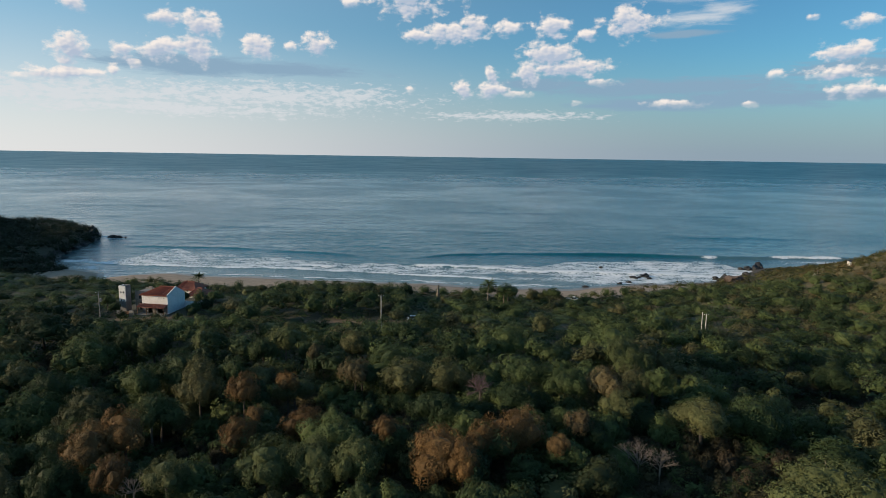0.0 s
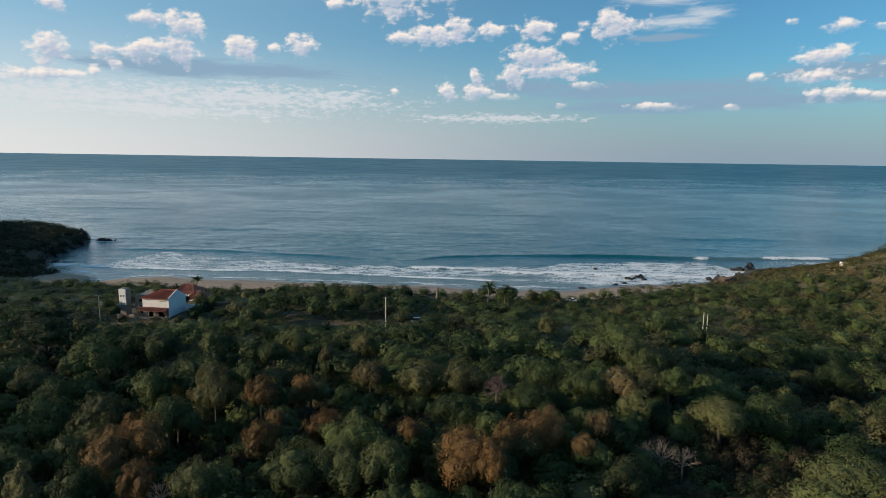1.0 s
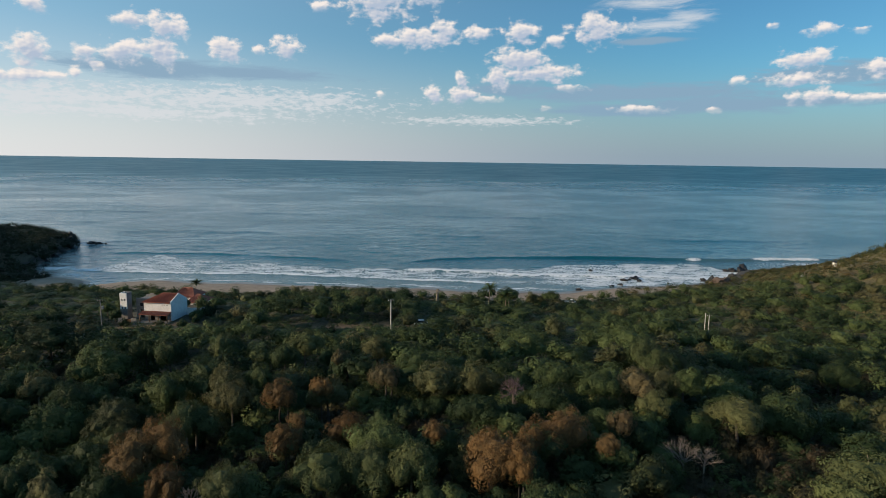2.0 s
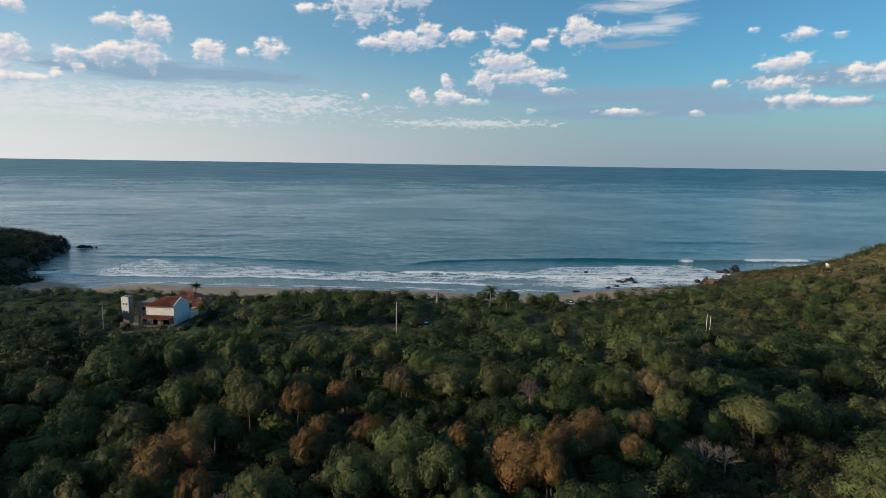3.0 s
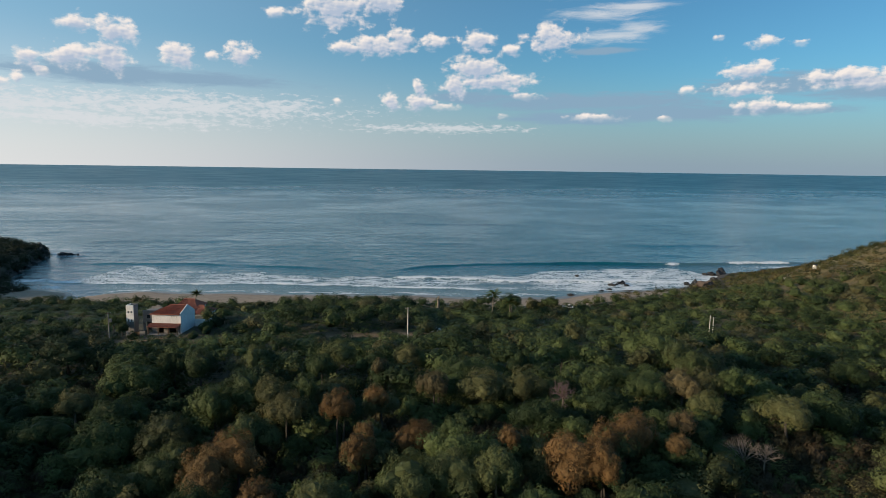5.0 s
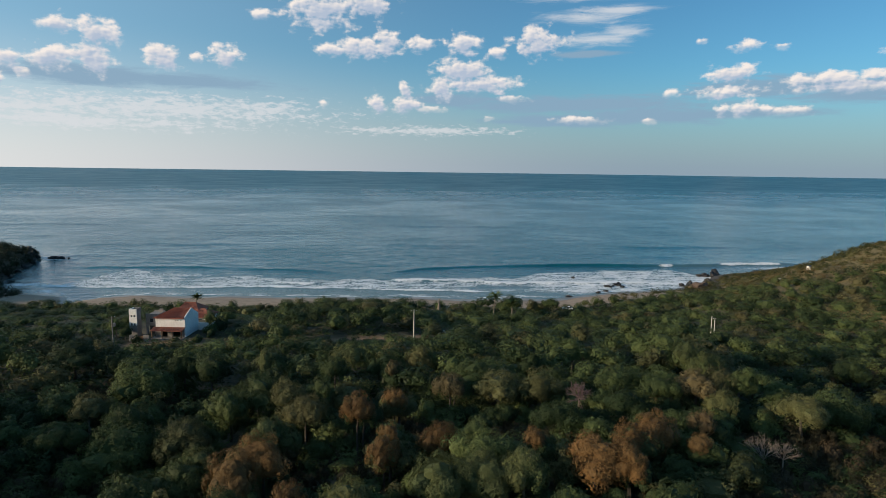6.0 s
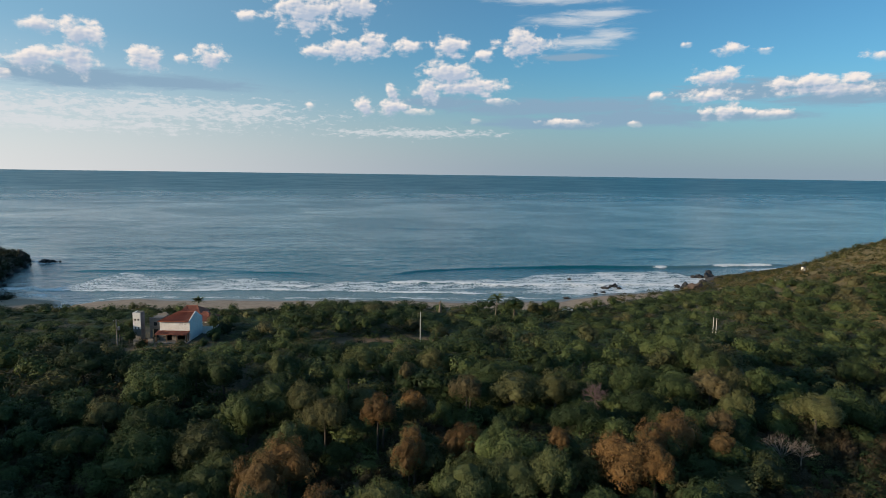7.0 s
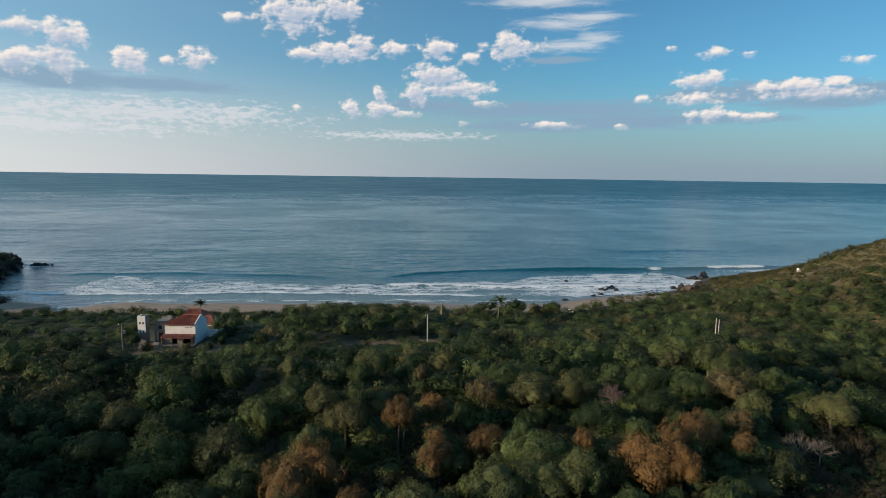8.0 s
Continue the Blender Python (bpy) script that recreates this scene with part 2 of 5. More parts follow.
def water_material():
    m, t, p, where = surface("sea_water")
    foam = node(t, "ShaderNodeAttribute")
    foam.attribute_name = "foam"
    # swell and ripples run along the shore; smooth slicks lie between ruffled patches
    long = vec(t, "MULTIPLY", where, (0.5, 1.0, 1.0))
    ripple = calc(t, "MULTIPLY_ADD", noise_of(t, long, 0.3, 3.0, 0.6), 0.4, calc(t, "MULTIPLY", noise_of(t, long, 0.55, 4.0, 0.62), 0.6))
    slick_place = vec(t, "MULTIPLY", where, (0.75, 1.0, 1.0))
    slick = ramp(t, noise_of(t, slick_place, 0.0085, 6.0, 0.62, 0.6), 0.36, 0.66)
    height = calc(t, "MULTIPLY_ADD", noise_of(t, vec(t, "MULTIPLY", where, (0.42, 1.0, 1.0)), 0.085, 5.0, 0.62), 2.1, calc(t, "MULTIPLY", ripple, calc(t, "MULTIPLY_ADD", slick, -0.6, 1.0)))
    bump = node(t, "ShaderNodeBump", {"Height": height, "Strength": 1.0, "Distance": WATER_BUMP})
    t.links.new(bump.outputs[0], p.inputs["Normal"])
    shallow = node(t, "ShaderNodeAttribute")
    shallow.attribute_name = "shallow"
    ruffled = ramp(t, node(t, "ShaderNodeSeparateXYZ", {0: where}).outputs[1], 350.0, 2000.0, 0.17, 0.42)
    deep = blend(t, shallow.outputs["Fac"], rgb(*WATER), rgb(*SHALLOWS))
    # lacework of foam: bubbles within the washed bands
    cells = node(t, "ShaderNodeTexVoronoi", {"Vector": vec(t, "MULTIPLY", where, (1.0, 0.5, 1.0)), "Scale": 0.85, "Detail": 2.0})
    cells.feature = "DISTANCE_TO_EDGE"
    bubbles = noise_of(t, vec(t, "MULTIPLY", where, (1.0, 0.45, 1.0)), 0.9, 6.0, 0.72)
    drift = noise_of(t, vec(t, "MULTIPLY", where, (0.5, 1.0, 1.0)), 0.22, 4.0, 0.6, 0.4)
    lace = calc(t, "MULTIPLY_ADD", drift, 2.0, calc(t, "MULTIPLY_ADD", bubbles, 2.3, calc(t, "MULTIPLY_ADD", cells.outputs["Distance"], -0.35, -1.72)))
    white = calc(t, "MULTIPLY", ramp(t, calc(t, "ADD", foam.outputs["Fac"], lace), 0.35, 1.15), ramp(t, foam.outputs["Fac"], 0.08, 0.3))
    put(t, p, colour=blend(t, white, deep, rgb(0.78, 0.80, 0.82)), rough=calc(t, "MULTIPLY_ADD", white, 0.6, calc(t, "MULTIPLY_ADD", slick, -0.10, ruffled)), gloss=0.43)
    p.inputs["IOR"].default_value = 1.33
    return m


WATER, SHALLOWS, WATER_BUMP = (0.006, 0.090, 0.124), (0.11, 0.172, 0.18), 0.55
MAT_GROUND = ground_material()
MAT_WATER = water_material()
GREENS = ((0.023, 0.039, 0.016), (0.086, 0.112, 0.040), (0.118, 0.102, 0.047))
MIXED = ((0.023, 0.039, 0.016), (0.086, 0.112, 0.040), (0.122, 0.098, 0.050))
MAT_LEAF = leaves("green_leaves", *GREENS)
MAT_LEAF_FAR = leaves("woodland_leaves", *MIXED, shared=True)
MAT_SCRUB = leaves("scrub_leaves", (0.026, 0.036, 0.014), (0.098, 0.092, 0.033), (0.165, 0.110, 0.050), shared=True)
# brown brush with colours dimmed to stand for the hollows' shade
MAT_BRUSH_DIMMED = leaves("dimmed_brush_twigs", (0.026, 0.027, 0.016), (0.055, 0.046, 0.027), (0.075, 0.052, 0.034), shared=True)
# near-black leaf colours carry the shade on the headland's near face
MAT_HEAD_SHADED = leaves("shaded_headland_leaves", (0.012, 0.022, 0.011), (0.026, 0.036, 0.016), (0.03, 0.03, 0.016), shared=True)
MAT_ORANGE = leaves("withering_leaves", (0.110, 0.066, 0.028), (0.170, 0.098, 0.038), (0.12, 0.088, 0.042))
MAT_OLIVE = leaves("olive_leaves", (0.068, 0.084, 0.034), (0.105, 0.117, 0.046), (0.12, 0.105, 0.048))
MAT_TAN = leaves("dry_leaves", (0.085, 0.07, 0.036), (0.125, 0.10, 0.05), (0.12, 0.08, 0.04))
MAT_PINK = worn("dusky_twigs", (0.10, 0.065, 0.065), (0.15, 0.10, 0.10), 1.2)
MAT_PALM = leaves("palm_fronds", (0.035, 0.06, 0.02), (0.07, 0.09, 0.03), (0.10, 0.09, 0.04))
MAT_BARK = worn("grey_bark", (0.10, 0.08, 0.06), (0.22, 0.19, 0.15), 1.2)
# bark darkened so that trunks look shaded beneath their crowns
MAT_SHADED_BARK = worn("shaded_bark", (0.03, 0.025, 0.02), (0.065, 0.055, 0.045), 1.2)
MAT_PALE_BARK = worn("bleached_wood", (0.11, 0.09, 0.075), (0.19, 0.155, 0.13), 1.5)
MAT_ROCK = worn("dark_rock", (0.010, 0.010, 0.011), (0.028, 0.026, 0.026), 0.5, 0.6, 0.8)
MAT_ROCK_BROWN = worn("brown_rock", (0.06, 0.043, 0.034), (0.12, 0.085, 0.068), 0.5, 0.9, 0.8)
MAT_WALL = worn("white_plaster", (0.80, 0.78, 0.75), (0.66, 0.63, 0.60), 0.35, 0.9, 0.15)
MAT_GREY_WALL = worn("grey_cement", (0.15, 0.14, 0.13), (0.24, 0.225, 0.21), 0.4, 0.9, 0.2)
MAT_TILE = worn("terracotta", (0.27, 0.075, 0.04), (0.38, 0.12, 0.065), 0.7, 0.85, 0.3)
# weathered tiles; on the rear house the darker red stands for shade
MAT_TILE_OLD_DIM = worn("weathered_dimmed_terracotta", (0.22, 0.07, 0.045), (0.30, 0.11, 0.07), 0.6, 0.9, 0.3)
# near-black: stands in for shade inside openings; also grilles and the shed's roof
MAT_DARK = worn("near_black", (0.015, 0.014, 0.013), (0.03, 0.027, 0.025), 1.0, 0.6)
MAT_GLASS = worn("window_glass", (0.02, 0.025, 0.03), (0.03, 0.035, 0.04), 0.5, 0.12)
MAT_WOOD = worn("brown_wood", (0.10, 0.055, 0.03), (0.17, 0.10, 0.06), 0.8)
MAT_CONCRETE = worn("pole_concrete", (0.42, 0.40, 0.36), (0.55, 0.52, 0.47), 0.8, 0.9, 0.2)
MAT_CABLE = worn("black_cable", (0.02, 0.02, 0.02), (0.04, 0.04, 0.04), 2.0, 0.5)
MAT_WHITE = worn("white_paint", (0.78, 0.76, 0.72), (0.68, 0.66, 0.62), 0.7, 0.6, 0.1)
MAT_STEEL = worn("grey_steel", (0.30, 0.31, 0.32), (0.20, 0.20, 0.21), 1.5, 0.45, 0.1, 6.0, 0.7)
MAT_CARBODY = worn("silver_car_paint", (0.50, 0.52, 0.54), (0.42, 0.44, 0.46), 0.8, 0.3, 0.02)
MAT_RUBBER = worn("tyre_rubber", (0.02, 0.02, 0.02), (0.035, 0.035, 0.035), 2.0, 0.85)

# ---- mesh helpers ----
def mesh_of(name, verts, faces, material, smooth=False, **attributes):
    """A mesh from arrays: places (n, 3), faces (m, 3 or 4) and floats for each place."""
    verts, faces = np.asarray(verts, np.float32), np.asarray(faces, np.int32)
    me = bpy.data.meshes.new(name)
    me.vertices.add(len(verts))
    me.vertices.foreach_set("co", verts.ravel())
    me.loops.add(faces.size)
    me.loops.foreach_set("vertex_index", faces.ravel())
    me.polygons.add(len(faces))
    me.polygons.foreach_set("loop_start", np.arange(0, faces.size, faces.shape[1], dtype=np.int32))
    me.polygons.foreach_set("use_smooth", np.full(len(faces), smooth))
    for key, values in attributes.items():
        me.attributes.new(key, "FLOAT", "POINT").data.foreach_set("value", np.asarray(values, np.float32))
    me.materials.append(material)
    me.update(calc_edges=True)
    return me


def part(name, shape, material, parent=None, label=""):
    """Links a bmesh or a mesh as one object, under a thing or a part if one is given."""
    if isinstance(shape, bmesh.types.BMesh):
        me = bpy.data.meshes.new(name)
        shape.to_mesh(me)
        shape.free()
        me.materials.append(material)
        shape = me
    ob = new(name, shape)
    ob.parent = parent
    return tagged(ob, label)


def thing(name, place, turn, label, category, group=""):
    ob = new(name)
    ob.matrix_basis = pose(*place, 0, 0, turn)
    return tagged(ob, label, category, group)


def box(x0, x1, y0, y1, z0, z1, bevel=0.0, bm=None):
    bm = bm or bmesh.new()
    made = bmesh.ops.create_cube(bm, size=1.0, matrix=Matrix.Translation(((x0 + x1) / 2, (y0 + y1) / 2, (z0 + z1) / 2)) @ Matrix.Diagonal((x1 - x0, y1 - y0, z1 - z0, 1)))
    if bevel:
        edges = {e for v in made["verts"] for e in v.link_edges}
        bmesh.ops.bevel(bm, geom=list(edges), offset=bevel, segments=2, affect="EDGES")
    return bm


def rod(a, b, r0, r1, sides=8, bm=None):
    """A tapered rod from a to b."""
    bm = bm or bmesh.new()
    a, b = Vector(a), Vector(b)
    turn = (b - a).to_track_quat("Z", "Y").to_matrix().to_4x4()
    bmesh.ops.create_cone(bm, cap_ends=True, segments=sides, radius1=r0, radius2=r1, depth=(b - a).length, matrix=Matrix.Translation((a + b) / 2) @ turn)
    return bm


def smooth_step(v):
    v = np.clip(v, 0, 1)
    return v * v * (3 - 2 * v)


def wavy(x, y, size, seed=0.0):
    """Cheap rolling noise between about -1 and 1."""
    u, v = x / size + seed * 1.7, y / size - seed * 2.3
    return (np.sin(u * 2.1 + 1.3 * np.sin(v * 1.7)) + np.sin(v * 2.3 + 1.1 * np.sin(u * 1.9 + seed)) + 0.5 * np.sin(4.3 * u + 3.1 * v) + 0.5 * np.sin(3.7 * v - 4.9 * u)) / 2.6


# ---- land and sea ----
SHORE = np.array([
    (-4900, 900), (-900, 620), (-400, 470), (-262, 425), (-236, 402), (-228, 386), (-219, 345), (-210, 315), (-196, 294), (-181, 289), (-170, 286), (-164, 281), (-161, 274), (-158, 262), (-153, 261), (-151, 274), (-147, 282),
    (-132, 284), (-115, 281.5), (-83, 278), (-49, 275), (-12, 272), (28, 266), (53, 268), (86, 279), (122, 288), (140, 300), (158, 314), (222, 340), (300, 385), (600, 500), (4900, 900),
])
fine_x = np.linspace(-5000, 5000, 10001)
fine_y = np.convolve(np.pad(np.interp(fine_x, SHORE[:, 0], SHORE[:, 1]), 2, "edge"), np.ones(5) / 5, "valid")


def shore(x):
    return np.interp(x, fine_x, fine_y)


BACK = SHORE[[k for k in range(len(SHORE)) if not -168 < SHORE[k, 0] < -150]]
back_y = np.interp(fine_x, BACK[:, 0], BACK[:, 1])


def back_shore(x):
    """The shore without the stream's mouth."""
    return np.interp(x, fine_x, back_y)


def land(x, y):
    """Height of the ground."""
    x, y = np.asarray(x, float), np.asarray(y, float)
    rolling = 2.0 * wavy(x, y, 14.0, 1)
    mouth = shore(x) - y + rolling
    d = back_shore(x) - y + rolling
    steep = np.maximum(smooth_step((-198 - x) / 14), smooth_step((x - 128) / 22))
    width = 24 - 20 * steep
    base = 9.5 + 1.6 * smooth_step((-50 - x) / 40) + 3.8 * smooth_step((150 - y) / 55) + 0.5 * wavy(x, y, 30.0, 2)
    base += 2.6 * np.exp(-(((x - 28) / 42) ** 2) - ((y - 95) / 45) ** 2) - 4.5 * np.exp(-(((x + 66) / 22) ** 2) - ((y - 90) / 24) ** 2)
    base += 23.0 * smooth_step((x - 98) / 125) * smooth_step((y - 150) / 60) + 1.5 * np.exp(-(((x + 38) / 30) ** 2) - ((y - 196) / 22) ** 2)
    base -= 1.5 * np.exp(-(((x - 31) / 9) ** 2) - ((y - 73) / 9) ** 2)
    base -= 4.5 * np.exp(-(((x - 64) / 17) ** 2) - ((y - 118) / 15) ** 2)
    base -= 4.5 * np.exp(-(((x - 92) / 22) ** 2) - ((y - 128) / 13) ** 2)
    base -= 2.5 * np.exp(-(((x - 100) / 30) ** 2) - ((y - 160) / 30) ** 2)
    base -= 3.8 * smooth_step((-185 - x) / 25) * smooth_step((y - 225) / 40) + 1.5 * wavy(x, y, 23.0, 5) * steep
    # an unseen wooded ridge west of the forest, and the headland's back, raised for shade
    off, on = 0.852 * (x + 162) + 0.523 * (y - 40), -0.523 * (x + 162) + 0.852 * (y - 40)
    base += 37.0 * smooth_step((30 - off) / 58) * smooth_step((115 - on) / 40) * smooth_step((on + 110) / 60)
    base += 24.0 * smooth_step((-22 - x - 0.745 * y) / 50) * smooth_step((y - 215) / 50)
    flat = smooth_step(1 - np.hypot((x + 86) / 20, (y - 178) / 16))
    base = base * (1 - flat) + 11.7 * flat
    rise = np.where(d < width, 2.9 * np.clip(d, 0, None) / width, 2.9 + (base - 2.9) * smooth_step((d - width) / (50 - 34 * steep * (x < 0) + 45 * steep * (x > 0) + 34 * smooth_step((x + 32) / 22) * smooth_step((105 - x) / 25) + 20 * smooth_step((x + 175) / 20) * smooth_step((-42 - x) / 20))))
    rise = np.where(d - mouth > 0.5, np.minimum(rise, 0.2 * np.clip(mouth, 0, None)), rise)
    d = np.minimum(d, mouth)
    return np.where(d < 0, np.maximum(0.05 * d, -6.0), rise)


def spread(inner, far, step, growth=1.25):
    """Grid lines: even steps inside, then wider and wider to the far ends."""
    lines = list(np.arange(inner[0], inner[1] + step / 2, step))
    for end, sign in ((inner[0], -1), (inner[1], 1)):
        at, gap = end, step
        while sign * at < sign * far[0 if sign < 0 else 1]:
            gap *= growth
            at += sign * gap
            lines.append(at)
    return np.array(sorted(lines))


def sheet(xs, ys):
    gx, gy = np.meshgrid(xs, ys)
    n = len(xs)
    i = (np.arange(len(ys) - 1)[:, None] * n + np.arange(n - 1)[None]).ravel()
    return gx.ravel(), gy.ravel(), np.stack([i, i + 1, i + n + 1, i + n], 1)


def road_y(x):
    return 174.5 + 1.5 * np.sin(x / 25)


gx, gy, faces = sheet(spread((-330, 330), (-4900, 4900), 2.5), spread((-40, 450), (-4900, 4900), 2.5))
gz = land(gx, gy)
openness = smooth_step((gx + 195) / 15) * np.clip(smooth_step((gx - 70) / 60) * smooth_step((gy - 140) / 40) + 0.6 * smooth_step((gy - back_shore(gx) + 85) / 30), 0, 1)
bare = np.maximum(smooth_step((2.6 - np.abs(gy - road_y(gx))) / 2) * smooth_step((48 + gx) / 8) * smooth_step((-8 - gx) / 10),
                  smooth_step(1.6 - np.hypot((gx + 86) / 9, (gy - 166.5) / 4)))
bare = np.maximum(bare, smooth_step(1.5 - np.hypot((gx - 60) / 14, (gy - 222) / 8)))
crags = np.maximum(smooth_step((-188 - gx) / 14), smooth_step((gx - 112) / 14))
tagged(new("ground", mesh_of("ground", np.stack([gx, gy, gz], 1), faces, MAT_GROUND, True, open=openness, soil=bare, crag=crags)),
       "wooded coastal ground sloping down to a brown sand beach", "ground", kind="structure")

# The sea: swell lines, a breaking wave and the washed foam behind it.
BREAK = np.array([(-76, 309), (-62, 308), (-39, 311), (-13, 314), (7, 311), (30, 306), (38, 303), (64, 302), (93, 302), (122, 299), (136, 298), (150, 304)])
INNER = np.array([(-205, 312), (-182, 306), (-158, 303), (-131, 301), (-104, 301), (-77, 300), (-60, 297), (-36, 293), (-6, 289), (13, 285), (26, 283), (60, 279)])
FIELD = np.array([(-183, 307), (-176, 318), (-169, 345), (-162, 357), (-145, 343), (-129, 337), (-82, 328), (-51, 319), (-22, 317), (-10, 316), (5, 324), (26, 321), (41, 319), (56, 329), (66, 335), (89, 336), (125, 341), (146, 338), (158, 312)])
OUTER = np.array([(-165, 361), (-140, 361), (-106, 354), (-67, 346), (-38, 336)])
FACE = np.array([(-25, 334), (-6, 347), (28, 356), (79, 358), (114, 357), (147, 353), (195, 356), (240, 359)])


def line(points, x):
    return np.interp(x, points[:, 0], points[:, 1])


def span(x, start, end, soft):
    """1 between start and end, fading over soft metres."""
    return smooth_step((x - start) / soft) * smooth_step((end - x) / soft)


def hump(v, front, back):
    """A wave's section: steep towards the beach (v < 0), long behind."""
    return np.where(v < 0, np.exp(-((v / front) ** 2)), np.exp(-((v / back) ** 2)))


def sea_parts(x, y):
    d = y - shore(x)
    wob = 1.3 * wavy(x, y * 0.3, 16.0, 3) + 0.8 * wavy(x, y * 0.2, 5.0, 4) + 0.5 * wavy(x, y * 0.2, 2.4, 21)
    vb, in_break = y - line(BREAK, x) + wob, span(x, -24, 142, 10)
    vs, in_short = y - line(BREAK, x) + wob, span(x, -78, -56, 4)
    vi, in_inner = y - line(INNER, x) + 0.8 * wob, span(x, -200, 30, 14) * (0.8 + 0.3 * wavy(x, x * 0, 11.0, 22))
    vo, vf = y - line(OUTER, x) + 0.7 * wob, y - line(FACE, x) + 0.7 * wob
    near = smooth_step((d - 6) / 15)
    z = near * (0.75 * hump(vb, 1.4, 6) * in_break + 0.45 * hump(vi, 1.0, 5) * in_inner + 0.5 * hump(vs, 1.2, 4) * in_short)
    z += 0.55 * hump(vo, 1.8, 7) * span(x, -205, -36, 30) * (0.75 + 0.35 * wavy(x, x * 0, 18.0, 33)) + (0.75 + 0.6 * smooth_step((x - 40) / 50)) * hump(vf, 2.6, 9) * span(x, -30, 250, 26)
    for at, high, lean, seed in ((372, 0.35, 0.05, 16), (398, 0.4, -0.03, 8), (452, 0.5, -0.05, 9), (520, 0.4, 0.03, 10), (600, 0.5, -0.04, 11), (720, 0.5, 0.02, 17)):
        gate = smooth_step(0.25 + 1.2 * wavy(x, x * 0 + at, 60.0, seed))
        z += high * hump(y - at - lean * x - 7 * wavy(x, x * 0, 45.0, seed) - 2 * wavy(x, x * 0, 12.0, seed), 3.2, 10) * gate
    # chop
    z += smooth_step((d - 20) / 40) * (0.10 * wavy(x, y * 1.6, 9.0, 23) + 0.08 * wavy(x + 0.3 * y, y * 1.8, 5.2, 24))
    # the washed field between the fronts and its outer edge
    ragged = 3.5 * wavy(x, y, 11.0, 25) + 2.0 * wavy(x, y, 4.0, 26)
    front = np.minimum(line(INNER, x), np.where(x > 30, line(BREAK, x), 999))
    field = smooth_step((line(FIELD, x) + ragged - y) / 7 + 0.5) * smooth_step((y - front) / 3) * span(x, -186, 160, 8)
    gap = np.exp(-(((x - 24) / 22) ** 2) - ((y - 294) / 6) ** 2)
    foam = field * (0.31 + 0.10 * wavy(x, y, 21.0, 12) + 0.05 * wavy(x, y, 7.0, 29) + 0.12 * smooth_step((x - 40) / 20)) * (1 - 0.75 * gap)
    crest = lambda v, width, trail: np.where(v < 0, np.exp(-((v / 0.9) ** 2)), np.where(v < width, 1.0, np.exp(-(v - width) / trail)))
    rough = 0.9 + 0.3 * wavy(x, y, 6.0, 18) + 0.2 * wavy(x, y, 2.6, 27)
    foam = np.maximum(foam, 1.1 * in_break * rough * crest(vb, 2.2 + 1.6 * wavy(x, x * 0, 14.0, 28), 3.0))
    foam = np.maximum(foam, 1.0 * in_inner * rough * crest(vi, 1.1, 1.6))
    foam = np.maximum(foam, 1.05 * in_short * rough * crest(vs, 1.6, 3.0))
    # the outer wave breaks in two places
    foam = np.maximum(foam, 0.85 * (span(x, 180, 228, 9) * crest(vf + 1.5, 4.0 + 2.5 * wavy(x, x * 0, 8.0, 30), 2.0) + span(x, 140, 154, 6) * crest(vf + 2.2, 1.2, 1.5)) * (rough + 0.25 * wavy(x, y, 3.4, 31)))
    # thin wash on the sand and round the rocks
    foam = np.maximum(foam, 0.46 * smooth_step((d - 1) / 2) * np.exp(-np.clip(d, 0, None) / 10) * (0.6 + 0.5 * wavy(x, y, 12.0, 13)) * smooth_step((x + 205) / 20))
    for cx, cy, rx, ry, much in ((160, 312, 16, 6, 0.75), (176, 316, 14, 5, 0.6), (-230, 398, 6, 2.5, 0.9), (-220, 391, 7, 1.8, 0.6), (225, 345, 30, 6, 0.45), (95, 291, 16, 6, 0.42), (-196, 312, 10, 5, 0.5)):
        foam = np.maximum(foam, much * np.exp(-(((x - cx) / rx) ** 2) - ((y - cy) / ry) ** 2))
    edge = 0.9 * np.exp(-(((d - 5.0 - 2.4 * wavy(x, y, 9.0, 14)) / 0.7) ** 2)) * smooth_step((x + 190) / 20) * (0.6 + 0.5 * wavy(x, y, 14.0, 15))
    return z, np.maximum(foam, edge), smooth_step(1 - d / 75)


sx, sy, faces = sheet(spread((-340, 340), (-6500, 6500), 2.0), np.concatenate([np.arange(240, 440, 0.9), spread((440, 700), (440, 4880), 5.0)]))
sz, foam, shallow = sea_parts(sx, sy)
tagged(new("sea", mesh_of("sea", np.stack([sx, sy, sz], 1), faces, MAT_WATER, True, foam=foam, shallow=shallow)),
       "calm blue-grey ocean with swell lines and white surf", "water", kind="structure")

# ---- trees ----
def ball(level):
    """Places and triangles of a round ball of radius 1."""
    bm = bmesh.new()
    bmesh.ops.create_icosphere(bm, subdivisions=level, radius=1.0)
    places = np.array([v.co[:] for v in bm.verts])
    tris = np.array([[v.index for v in f.verts] for f in bm.faces])
    bm.free()
    return places, tris


BALLS = {level: ball(level) for level in (1, 2)}


